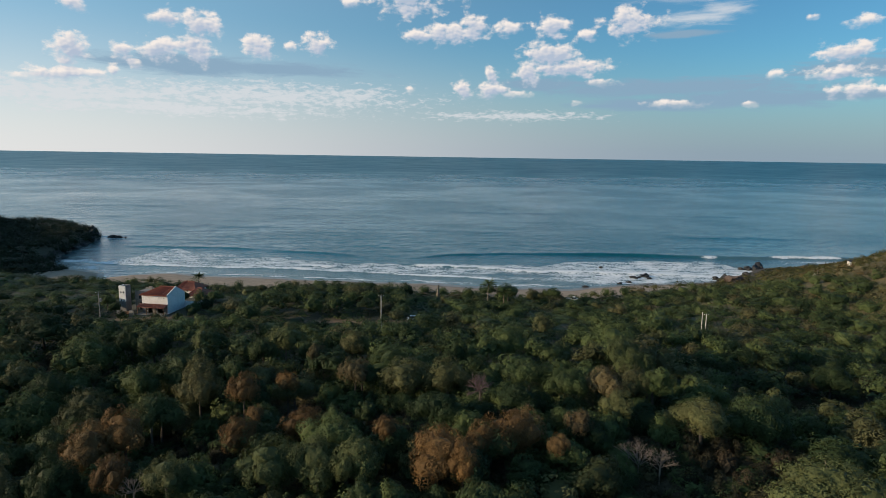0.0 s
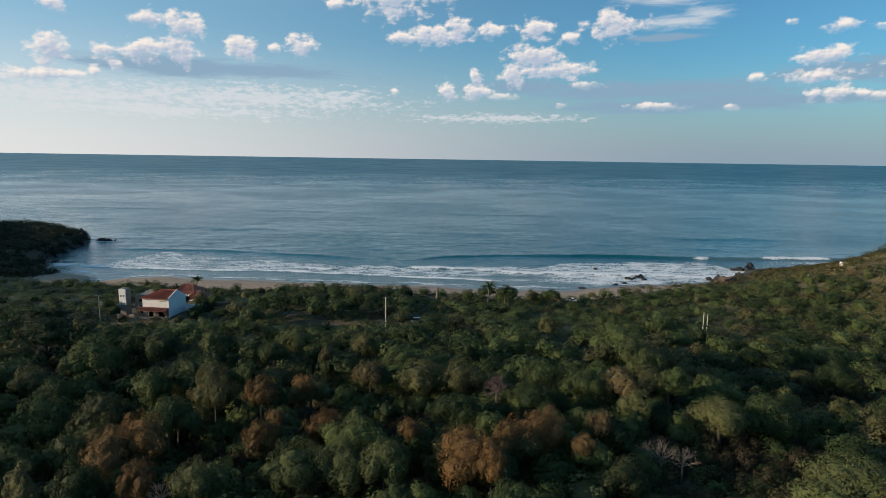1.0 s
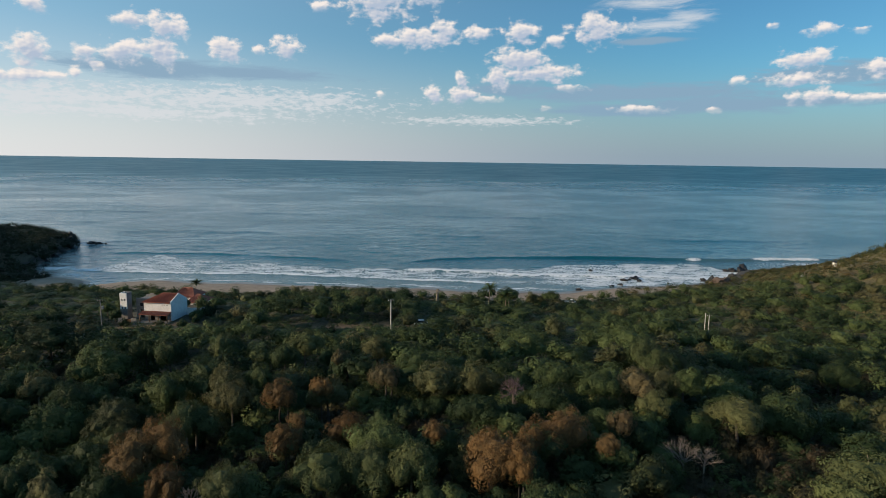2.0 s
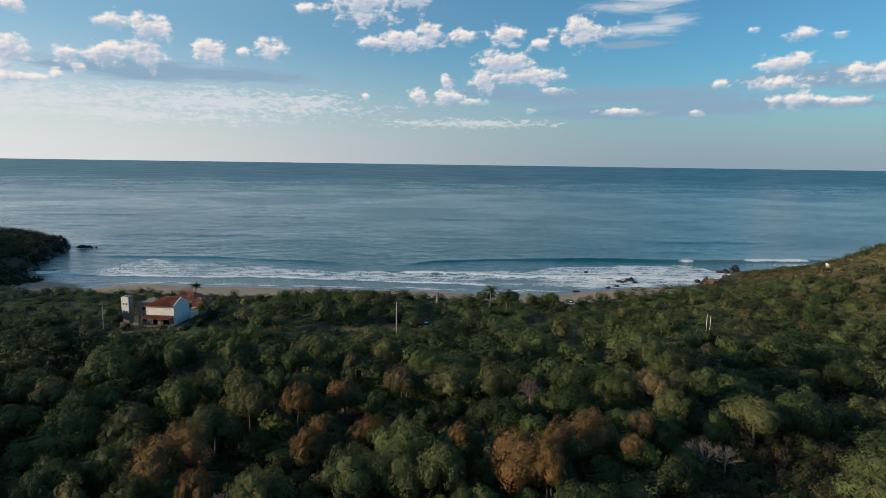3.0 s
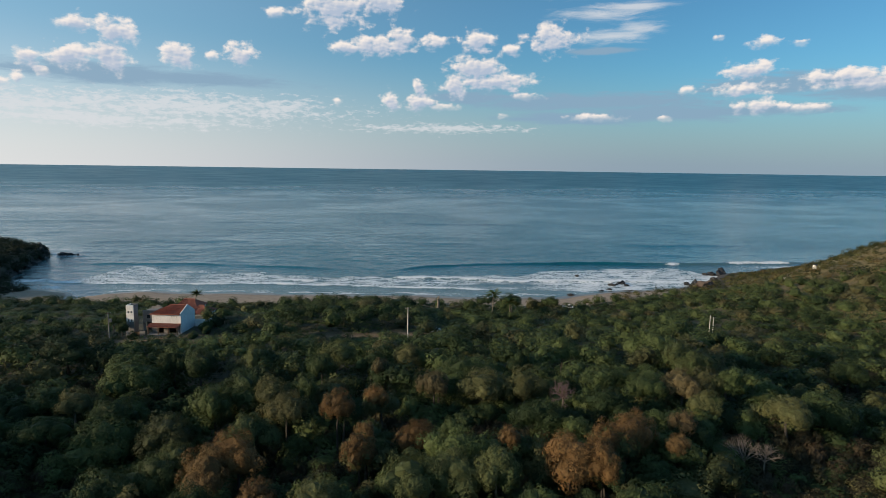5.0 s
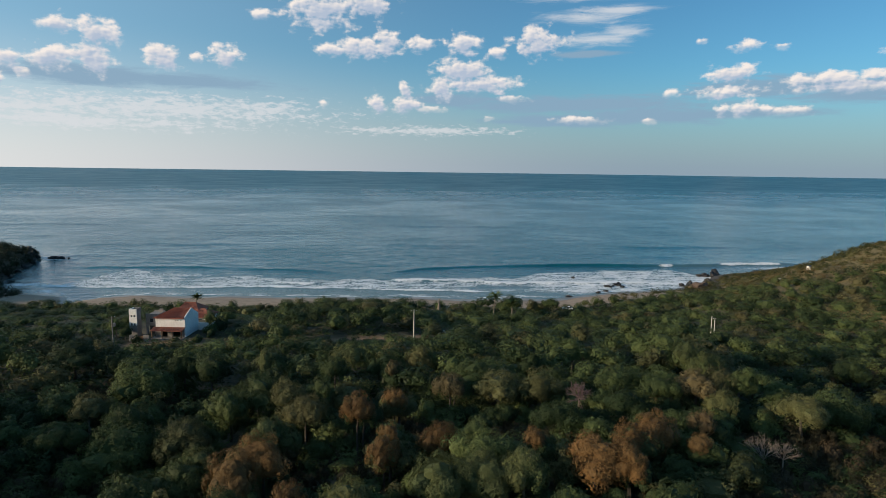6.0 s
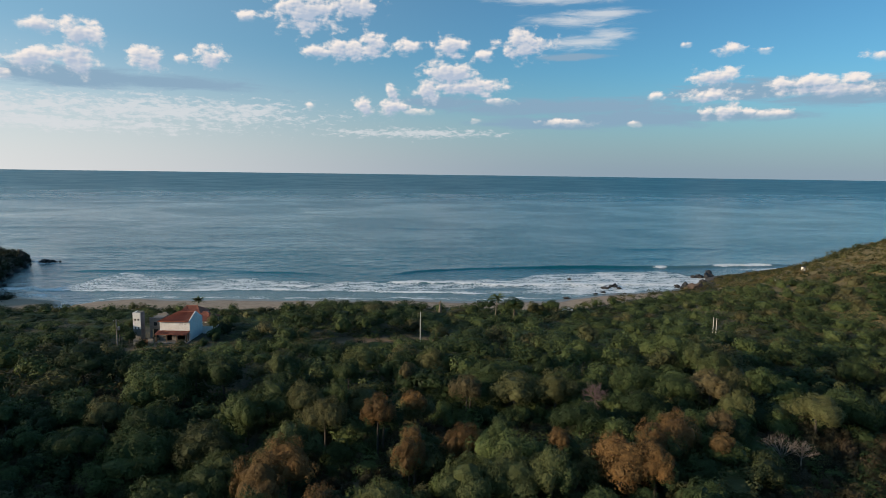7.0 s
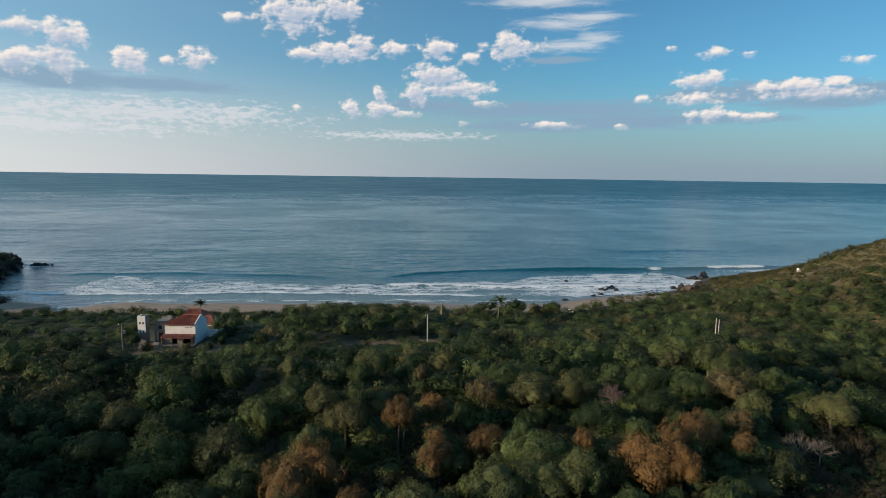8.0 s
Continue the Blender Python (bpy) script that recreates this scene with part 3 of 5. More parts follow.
def leaf_cloud(rng, centres, radii, middle, count, size, upward=0.10, loose=0.22):
    """Leaves, one triangle each, on the outer sides of round clumps; a few stand out from them."""
    pick = rng.choice(len(centres), count, p=radii**2 / (radii**2).sum())
    way = rng.normal(size=(count, 3))
    way /= np.linalg.norm(way, axis=1)[:, None]
    out = centres[pick] - middle
    out /= np.linalg.norm(out, axis=1)[:, None] + 1e-6
    away = (way * out).sum(1) < -0.15
    way[away] *= -1
    far = np.where(rng.uniform(size=count) < 0.12, rng.uniform(1.05, 1.28, count), rng.uniform(0.84, 1.06, count))
    at = centres[pick] + way * (radii[pick] * far)[:, None]
    normal = way * 0.9 + out * 0.3 + rng.normal(size=(count, 3)) * loose + np.array([0, 0, upward])
    normal /= np.linalg.norm(normal, axis=1)[:, None]
    side = np.cross(normal, rng.normal(size=(count, 3)))
    side /= np.linalg.norm(side, axis=1)[:, None] + 1e-9
    along = np.cross(normal, side)
    long = size * rng.uniform(0.6, 1.35, count)[:, None]
    tri = np.stack([at - along * long * 0.5 + side * long * 0.26, at - along * long * 0.4 - side * long * 0.26, at + along * long * 0.75], 1)
    tone = 0.72 * rng.uniform(0, 1, len(centres))[pick] + 0.28 * rng.uniform(0, 1, count)
    return tri.reshape(-1, 3), np.repeat(tone, 3)


def dome(way, turns, radius, high, flat):
    """Places on an uneven, flattened dome in these directions."""
    turn = np.arctan2(way[:, 1], way[:, 0])
    lobed = 1 + 0.17 * np.sin(2 * turn + turns[0]) + 0.11 * np.sin(3 * turn + turns[1]) + 0.06 * np.sin(5 * turn + turns[2])
    up = way[:, 2]
    lift = np.where(up > 0, np.abs(up) ** (1 - 0.45 * flat), 0.95 * up)
    wide = np.sqrt(np.clip(1 - up**2, 0, 1)) ** (1 - 0.3 * flat)
    flatways = way[:, :2] / (np.linalg.norm(way[:, :2], axis=1)[:, None] + 1e-6)
    return np.concatenate([flatways * (radius * wide * lobed)[:, None], (high * lift)[:, None]], 1)


def crown_head(rng, radius, high, clumps, count, size, core, flat, skirt=0.28):
    """One dome of leafy clumps, closed by dense foliage inside: places, triangles, leaf tones and clump middles."""
    turns = rng.uniform(0, 6.28, 3)
    k = np.arange(clumps) + 0.5
    up = np.clip(1 - k / clumps * (1 + skirt) + rng.normal(size=clumps) * 0.07, -0.95, 0.99)
    turn = k * 2.39996 + rng.normal(size=clumps) * 0.25
    wide = np.sqrt(1 - up**2)
    way = np.stack([wide * np.cos(turn), wide * np.sin(turn), up], 1)
    radii = radius * math.sqrt(7.0 / clumps) * rng.uniform(0.30, 0.85, clumps)
    middles = dome(way, turns, radius, high, flat) * (rng.uniform(0.62, 1.08, clumps) - 0.30 * radii / radius)[:, None]
    verts, tone = leaf_cloud(rng, middles, radii, np.array([0, 0, -0.1 * high]), count, size)
    tris = np.arange(len(verts)).reshape(-1, 3)
    places, faces = BALLS[core]
    inner = dome(places, turns, radius, high, flat) * (rng.uniform(0.56, 0.74, len(places)) if core > 1 else rng.uniform(0.48, 0.62, len(places)))[:, None]
    return np.concatenate([verts, inner]), np.concatenate([tris, faces + len(verts)]), np.concatenate([tone, rng.uniform(0.1, 0.6, len(inner))]), middles


def crown_arrays(rng, radius, high, base, clumps, count, size, core=2, flat=0.2, heads=1, skirt=0.28):
    """A crown of one dome, or of several that lean away from one another at different heights."""
    if heads == 1:
        v, f, tone, middles = crown_head(rng, radius, high, clumps, count, size, core, flat, skirt)
        shift = np.array([0, 0, base])
        return v + shift, f, tone, middles + shift
    vs, fs, tones, mids, n = [], [], [], [], 0
    first = rng.uniform(0, 6.28)
    for i in range(heads):
        wide, out = (0.66, 0.12) if i == 0 else (rng.uniform(0.42, 0.62), rng.uniform(0.42, 0.60))
        turn = first + 6.28 * i / max(heads - 1, 1) + rng.uniform(-0.4, 0.4)
        tall = high * (1.0 if i == 0 else rng.uniform(0.5, 0.85))
        share = wide**2 / (0.44 + 0.27 * (heads - 1))
        v, f, tone, middles = crown_head(rng, radius * wide, tall * 0.8, max(int(clumps * share), 6), int(count * share), size, core, flat, skirt)
        shift = np.array([radius * out * math.cos(turn), radius * out * math.sin(turn), base + tall * 0.2 - (0.0 if i == 0 else 0.12 * high)])
        vs.append(v + shift)
        fs.append(f + n)
        tones.append(tone)
        mids.append(middles + shift)
        n += len(v)
    return np.concatenate(vs), np.concatenate(fs), np.concatenate(tones), np.concatenate(mids)


def trunk_shape(rng, tall, base, centres, r0, limbs=7):
    """A tapered, slightly bent trunk with limbs that run into the crown."""
    bm = bmesh.new()
    bend = Vector((rng.uniform(-0.5, 0.5), rng.uniform(-0.5, 0.5), 0))
    mid, top = Vector((0, 0, base * 0.5)) + bend * 0.5, Vector((0, 0, base + 0.1 * tall)) + bend
    rod((0, 0, -12.0), (0, 0, 0), r0 * 1.15, r0, 7, bm)
    rod((0, 0, 0), mid, r0, r0 * 0.75, 7, bm)
    rod(mid, top, r0 * 0.75, r0 * 0.5, 7, bm)
    for c in centres[rng.choice(len(centres), min(limbs, len(centres)), replace=False)]:
        start = mid.lerp(top, rng.uniform(0.5, 1.0))
        elbow = start.lerp(Vector(c), 0.55) + Vector((0, 0, rng.uniform(-0.5, 0.2)))
        rod(start, elbow, r0 * 0.36, r0 * 0.22, 5, bm)
        rod(elbow, c, r0 * 0.22, r0 * 0.07, 5, bm)
    return bm


TREE_KINDS = [  # crown radius, crown height, clear trunk, clumps, leaves, leaf size, flatness
    (4.6, 3.5, 4.0, 62, 8600, 0.25, 0.3),
    (5.2, 3.0, 4.4, 72, 9000, 0.26, 0.7),
    (3.8, 3.7, 3.8, 44, 6600, 0.24, 0.1),
    (4.2, 3.0, 4.2, 50, 7200, 0.25, 0.5),
    (3.4, 2.9, 3.8, 38, 5600, 0.24, 0.2),
    (4.8, 3.8, 3.8, 66, 9000, 0.25, 0.25),
    (3.0, 3.4, 3.6, 32, 5000, 0.23, 0.0),
]


def make_tree(kind, rng, material, label, name="tree", thin=1.0, bark=None, full=1.0):
    radius, high, base, clumps, count, size, flat = TREE_KINDS[kind]
    verts, tris, tone, centres = crown_arrays(rng, radius, high, base, int(clumps * 1.4), int(count * thin * 1.15), size * full, 2, flat, 1 + int(radius * 0.95) if radius > 3.5 else 3, 0.75)
    root = tagged(new(name), label, "tree", "trees of the dry forest")
    part("trunk", trunk_shape(rng, high, base, centres, 0.26), bark or MAT_SHADED_BARK, root)
    part("crown", mesh_of("crown", verts, tris, material, False, leaf=tone), material, root)
    return root, base + high, radius


def scatter(rng, tries, inside, radius_of, taken, gap=0.8):
    """Throws darts over a stretch of the plan and keeps those that lie far enough from the others."""
    kept = np.array(taken, float).reshape(-1, 3)
    fresh = []
    for x, y in inside(rng, tries):
        r = radius_of(rng, x, y)
        if not len(kept) or (np.hypot(kept[:, 0] - x, kept[:, 1] - y) > gap * (kept[:, 2] + r)).all():
            kept = np.concatenate([kept, [[x, y, r]]])
            fresh.append((x, y, r))
    return fresh


def keep_clear(x, y):
    """Where no tree stands: the house's plot, the dirt road, the sand."""
    if (-98.5 < x < -73.5 and 164.0 < y < 190) or (-97 < x < -79 and 190 <= y < 208):
        return True
    if -50 < x < -16 and abs(y - road_y(x)) < 2.4:
        return True
    return y > back_shore(x) - 30 - 15 * smooth_step((-45 - x) / 25)


# The crowns that stand out: x, y, height of the top, crown radius.
GREEN_WEST = [(-75.7, 123.2, 20.7, 7.0), (-69.8, 128.0, 20.9, 3.6), (-95.1, 136.6, 20.9, 6.6), (-63.9, 126.0, 21.1, 4.4), (-55.9, 106.0, 20.7, 4.1), (-52.1, 111.4, 21.2, 4.7), (-71.1, 96.2, 18.4, 6.1), (-79.7, 97.5, 19.1, 3.9), (-71.6, 103.2, 19.5, 4.4), (-61.3, 96.8, 19.2, 4.6), (-57.4, 81.3, 19.7, 4.0), (-62.0, 77.5, 19.8, 4.0), (-62.8, 73.7, 20.2, 3.4), (-49.4, 70.0, 21.7, 3.5), (-42.1, 97.3, 22.3, 3.7), (-46.3, 107.8, 21.4, 3.7), (-40.6, 108.7, 21.7, 2.7), (-55.7, 69.7, 21.1, 3.2), (-38.7, 120.6, 21.4, 3.3), (-29.0, 125.5, 20.4, 3.8)]
GREEN_EAST = [(-11.7, 114.1, 22.7, 5.7), (-0.7, 105.5, 22.9, 4.3), (-1.8, 89.7, 23.2, 4.0), (-16.7, 78.8, 23.7, 3.9), (-16.4, 83.2, 23.5, 2.1), (1.0, 117.0, 22.7, 2.8), (12.1, 125.5, 22.5, 3.9), (19.5, 100.0, 23.5, 3.6), (31.0, 100.0, 24.4, 3.8), (33.7, 98.2, 24.9, 3.2), (25.8, 90.9, 23.8, 2.8), (37.3, 86.7, 23.9, 4.2), (47.3, 90.2, 23.6, 5.4), (82.5, 129.0, 15.5, 4.6), (3.7, 63.8, 23.7, 3.0), (14.1, 105.0, 23.4, 4.0), (11.6, 94.2, 23.3, 3.9), (34.4, 129.6, 23.3, 6.6), (-9.3, 63.2, 23.7, 2.4)]
OLIVE = [(-80.0, 107.6, 20.0, 3.3), (-55.7, 86.0, 19.0, 2.8), (-52.5, 126.4, 21.6, 3.0), (-46.9, 90.1, 21.6, 3.1), (-36.5, 129.9, 21.1, 3.7), (-21.4, 127.2, 21.1, 2.9), (-8.2, 106.2, 22.7, 4.6), (-22.5, 72.6, 23.0, 3.9), (-16.9, 72.9, 23.2, 3.7), (-11.9, 72.7, 23.7, 3.0), (32.6, 114.7, 24.6, 3.1), (33.4, 109.6, 24.2, 3.0), (47.6, 71.3, 22.8, 5.0), (-34.2, 68.4, 22.4, 2.7), (77.0, 149.0, 14.5, 5.5)]
TAN = [(-17.3, 105.7, 22.5, 2.9), (26.2, 99.2, 24.0, 3.4), (18.5, 83.5, 23.2, 2.0), (-26.9, 117.7, 21.2, 1.6)]
ORANGE = [(-33.7, 94.5, 23.4, 2.6), (-27.6, 98.5, 22.5, 1.8), (-28.9, 85.4, 22.0, 1.5), (-29.7, 81.3, 22.0, 2.6), (-21.6, 84.8, 22.1, 2.5), (-46.2, 81.3, 22.8, 3.6), (-49.6, 78.5, 22.0, 4.0), (-8.8, 79.2, 23.6, 1.5), (-1.7, 74.4, 24.1, 4.8), (1.7, 71.4, 24.0, 2.6), (8.7, 81.1, 24.1, 4.1), (4.8, 77.4, 24.0, 2.6), (14.6, 77.2, 22.6, 1.6), (-41.1, 69.3, 22.1, 2.2)]
# Crowns behind the beach.
COAST = [(19.7, 214.0, 13.2, 3.7), (6.1, 224.0, 9.3, 2.9), (30.4, 224.0, 9.2, 3.2), (36.7, 224.0, 9.7, 3.3)]

# Shrubs close round the house.
HOUSE_SHRUBS = [(-97.6, 170.9, 15.2, 2.0), (-100.8, 173.2, 16.8, 2.4), (-93.6, 167.9, 13.6, 1.5), (-83.4, 166.9, 13.4, 1.4), (-76.8, 176.6, 14.2, 2.2), (-75.0, 181.0, 14.8, 2.6),
                (-75.8, 172.6, 13.6, 1.9), (-74.6, 187.0, 15.2, 2.7), (-79.5, 188.0, 15.4, 2.5), (-85.0, 189.0, 14.6, 2.2), (-99.4, 180.5, 16.6, 2.6), (-78.4, 169.0, 13.0, 1.5)]

# Hollows in the canopy, where only low growth stands: x, y, half width, half depth.
HOLLOWS = [(-38, 86, 10, 9), (-27, 98, 9, 7), (55, 113, 16, 9), (34, 77, 9, 7), (24, 69, 8, 6), (-77, 84, 8, 8), (-87, 121, 9, 8), (-64, 120, 6, 5), (-6, 93, 6, 5), (30, 74, 9, 8), (46, 81, 8, 7), (-80, 107, 7, 6), (-71, 83, 8, 7), (75, 121, 9, 7), (88, 127, 14, 9), (100, 134, 14, 9), (32, 68, 9, 8), (68, 108, 12, 8), (40, 82, 9, 6)]


def hollow(x, y):
    """0 in the open canopy, up to 1 in the middle of a hollow."""
    return max(math.exp(-(((x - cx) / rx) ** 2) - ((y - cy) / ry) ** 2) for cx, cy, rx, ry in HOLLOWS)


rng = np.random.default_rng(7)
SIDE_LABELS = ["dense dark green broadleaf tree standing in the dry forest", "olive green tree with a wide flat crown in the forest", "tall narrow green tree among the forest crowns",
               "green tree with a loose uneven crown in the forest", "small dark green tree between larger forest trees", "large round-crowned green tree in the dry forest", "slim upright olive green tree in the forest"]
near_green = [make_tree(k, rng, MAT_LEAF, SIDE_LABELS[k]) for k in range(7)]
filler = [make_tree(k, rng, MAT_LEAF, SIDE_LABELS[k], thin=0.55, full=1.3) for k in range(7)]
near_orange = [make_tree(k, rng, MAT_ORANGE, "tree with withering orange-brown leaves in the green forest", thin=1.15, full=0.85) for k in (0, 5, 3)]
near_olive = [make_tree(k, rng, MAT_OLIVE, "yellowish olive tree with a loose crown in the forest", thin=0.85, bark=MAT_BARK) for k in (0, 1, 5)]
near_tan = [make_tree(k, rng, MAT_TAN, "half-bare tree with dry tan leaves in the forest", thin=0.75) for k in (3, 4)]
used = set()


def plant(models, which, x, y, top, radius, turn):
    """Sets a tree, or a copy of it, so that its crown has this radius and top."""
    root, tall, wide = models[which]
    s = radius / wide
    broad, tight = 1 + 0.14 * math.sin(turn * 0.7), 1 + 0.13 * math.sin(turn * 1.3 + x)
    tight = max(tight, min(0.8 * (top - float(land(x, y))) / (tall * s), 1.3))
    m = pose(x, y, top - tall * s * tight, 0, 0, turn) @ Matrix.Diagonal((s * broad, s / broad, s * tight, 1))
    if root.name in used:
        copy_thing(root, m @ Matrix.Diagonal((*(1 / k for k in root.scale), 1)))
    else:
        used.add(root.name)
        root.matrix_basis = m


for rows, models in ((ORANGE, near_orange), (OLIVE, near_olive), (TAN, near_tan)):
    for n, (x, y, top, r) in enumerate(rows):
        plant(models, n % len(models), x, y, top + 0.3, r * 1.1, 50 * n)
        if r < 3.3:
            # small coloured crowns stand up out of a green neighbour
            plant(filler, (3, 4, 1)[n % 3], x + 0.9, y + 1.3, top - 0.9, 3.3 + 0.25 * (n % 4), 131 * n)
for n, (x, y, top, r) in enumerate(GREEN_WEST + GREEN_EAST + COAST):
    plant(near_green, (0, 5, 1, 3)[n % 4] if r > 3.2 else (2, 4)[n % 2], x, y, top, r, 77 * n)

for n, (x, y, top, r) in enumerate(HOUSE_SHRUBS):
    plant(filler, (4, 3, 2)[n % 3], x, y, top, r, 61 * n)

taken = [(x, y, r) for x, y, _, r in HOUSE_SHRUBS + ORANGE + OLIVE + TAN + COAST + [(4.9, 100.3, 23.0, 2.2)] + GREEN_WEST + GREEN_EAST]


def near_plot(rng, tries):
    for _ in range(tries):
        y = rng.uniform(52, 112)
        yield rng.uniform(-25 - 0.86 * y - 10, 12 + 0.80 * y), y


near_trees = scatter(rng, 9000, near_plot, lambda g, x, y: g.choice([2.2, 2.8, 3.4, 4.0, 4.6, 5.2], p=[0.4, 0.3, 0.22, 0.08, 0.0, 0.0]), taken, 0.66)
near_trees = [q for q in near_trees if hollow(q[0], q[1]) < 0.5][:200]
for x, y, r in near_trees:
    kind = int(rng.choice([0, 1, 3, 5])) if r > 3.6 else int(rng.choice([2, 4, 6, 3]))
    top = float(land(x, y)) + 3.4 + 0.75 * r + rng.uniform(-0.8, 1.2) - 1.4 * hollow(x, y)
    plant(filler, kind, x, y, top, r * 1.15, rng.uniform(0, 360))

# Farther woods: whole crowns, joined.
def crown_models(many, clumps, count, size, core, high, flat, heads=1):
    made = []
    for _ in range(many):
        v, f, tone, _ = crown_arrays(rng, rng.uniform(0.9, 1.1), rng.uniform(*high), 0.0, clumps, count, size, core, rng.uniform(*flat), heads)
        made.append((v, f, tone))
    return made


far_models = crown_models(10, 40, 1000, 0.13, 1, (0.75, 1.15), (0.1, 0.7), 3)
thin_models = crown_models(5, 30, 760, 0.125, 2, (0.7, 1.1), (0.1, 0.7)) + crown_models(5, 34, 760, 0.125, 1, (0.75, 1.15), (0.1, 0.6), 3)
bush_models = crown_models(6, 13, 190, 0.22, 1, (0.65, 0.95), (0.1, 0.4))
low_models = crown_models(5, 10, 120, 0.27, 1, (0.6, 0.9), (0.1, 0.4))


def joined(name, models, spots, material, rng, label, category):
    """One mesh of many crowns: x, y, z of the base, radius, height."""
    vs, fs, leaf, own, count = [], [], [], [], 0
    for x, y, z, r, h in spots:
        v, f, tone = models[int(rng.integers(len(models)))]
        turn = rng.uniform(0, 2 * math.pi)
        c, s = math.cos(turn), math.sin(turn)
        vs.append(np.stack([x + r * (c * v[:, 0] - s * v[:, 1]), y + r * (s * v[:, 0] + c * v[:, 1]), z + h * v[:, 2]], 1))
        fs.append(f + count)
        leaf.append(tone)
        own.append(np.full(len(v), rng.uniform()))
        count += len(v)
    me = mesh_of(name, np.concatenate(vs), np.concatenate(fs), material, False, leaf=np.concatenate(leaf), tone=np.concatenate(own))
    return tagged(new(name, me), label, category, kind="stuff")


def hill_side(x, y):
    return smooth_step((x - 100) / 42) * smooth_step((y - 192) / 34)


def wood_plot(rng, tries):
    for _ in range(tries):
        y = rng.uniform(112, 262)
        x = rng.uniform(-18 - 0.78 * y, 8 + 0.86 * y)
        if keep_clear(x, y) or rng.uniform() < hill_side(x, y):
            continue
        yield x, y


def wood_size(g, x, y):
    small = smooth_step((y - 120) / 75)
    return g.uniform(3.0, 5.4) * (1 - 0.24 * small) * g.uniform(0.75, 1.1)


wood = scatter(rng, 12000, wood_plot, wood_size, [(x, y, r * 0.9) for x, y, r in near_trees + taken], 0.78)


def top_limit(x, y):
    """Low growth before the house, before the road and towards the beach."""
    limit = 60.0
    if -106 < x < -66 and y < 172:
        limit = min(limit, 11.6 + 0.275 * (167 - y))
    if -50 < x < -17 and y < 173:
        limit = min(limit, 10.4 + 0.28 * (171 - y))
    if -2 < x < 24 and y < 214:
        limit = min(limit, 10.0 + 0.2 * (210 - y))
    if 58 < x < 84 and y < 170:
        limit = min(limit, 11.0 + 0.27 * (169 - y))
    if 43 < x < 68 and 204 < y < 236:
        limit = min(limit, 5.6)
    inland = float(back_shore(x)) - y
    beachward = 6.8 + 0.085 * (inland - 42)
    if x > -16:
        beachward = 5.4 + 0.085 * (inland - 30) + 1.3 * math.sin(x / 7.0) + 0.8 * math.sin(x / 2.9 + y / 3.0)
    if -62 < x < -14:
        beachward += 5.0 * float(smooth_step((inland - 40) / 25))
    if inland < 110 and x < 95:
        limit = min(limit, beachward + 0.5)
    return limit


spots = []
for x, y, r in wood:
    tall = (2.2 + 1.45 * r + rng.uniform(-1.6, 2.2)) * float(1.0 - 0.2 * smooth_step((y - 150) / 40))
    high = r * rng.uniform(0.65, 1.0)
    z = float(land(x, y))
    tall *= float(1 - 0.45 * smooth_step((x - 70) / 30) * smooth_step((y - 125) / 30))
    top = min(z + tall - 5.0 * hollow(x, y), top_limit(x, y) + rng.uniform(-1.3, 1.5))
    if hollow(x, y) > 0.7:
        continue
    if top < z + 1.2:
        top, high, r = z + rng.uniform(0.8, 1.5), 1.2, r * 1.3
    spots.append((x, y, top - high, r * 1.02, high))
joined("woodland", far_models, [q for q in spots if q[1] < 150], MAT_LEAF_FAR, rng, "dry woodland of green and olive crowns", "woodland")
joined("coastal_thicket", thin_models, [q for q in spots if q[1] >= 150], MAT_LEAF_FAR, rng, "low green and olive thicket behind the beach", "thicket")


def hill_plot(rng, tries):
    for _ in range(tries):
        x, y = rng.uniform(72, 270), rng.uniform(165, 330)
        if y > shore(x) - 8 or x > 20 + 0.95 * y or rng.uniform() > hill_side(x, y) + 0.08:
            continue
        yield x, y


scrub = scatter(rng, 14000, hill_plot, lambda g, x, y: g.choice([0.9, 1.3, 1.8, 2.5, 3.3], p=[0.22, 0.25, 0.25, 0.18, 0.10]) * (1 - 0.25 * smooth_step((x - 140) / 60)), [(x, y, r) for x, y, r in wood], 0.86)
spots = [(x, y, float(land(x, y)) - 0.15 * r, r * 1.15, r * rng.uniform(0.8, 1.2)) for x, y, r in scrub]
joined("hillside_scrub", bush_models, spots, MAT_SCRUB, rng, "low olive and brown scrub on the grassy hillside", "scrub")


def head_plot(rng, tries):
    for _ in range(tries):
        x, y = rng.uniform(-330, -185), rng.uniform(240, 425)
        inland = shore(x) - y
        if inland < 2 or x < -0.95 * y:
            continue
        yield x, y


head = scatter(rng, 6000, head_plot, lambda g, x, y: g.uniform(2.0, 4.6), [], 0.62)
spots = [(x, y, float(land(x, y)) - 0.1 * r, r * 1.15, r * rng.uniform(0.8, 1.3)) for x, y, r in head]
joined("headland_scrub", bush_models, spots, MAT_HEAD_SHADED, rng, "near-black scrub, shade put into its colour, covering the rocky headland", "scrub")


def under_plot(rng, tries):
    for _ in range(tries):
        y = rng.uniform(52, 258)
        x = rng.uniform(-18 - 0.78 * y, 8 + 0.84 * y)
        if not keep_clear(x, y) and rng.uniform() > hill_side(x, y):
            yield x, y


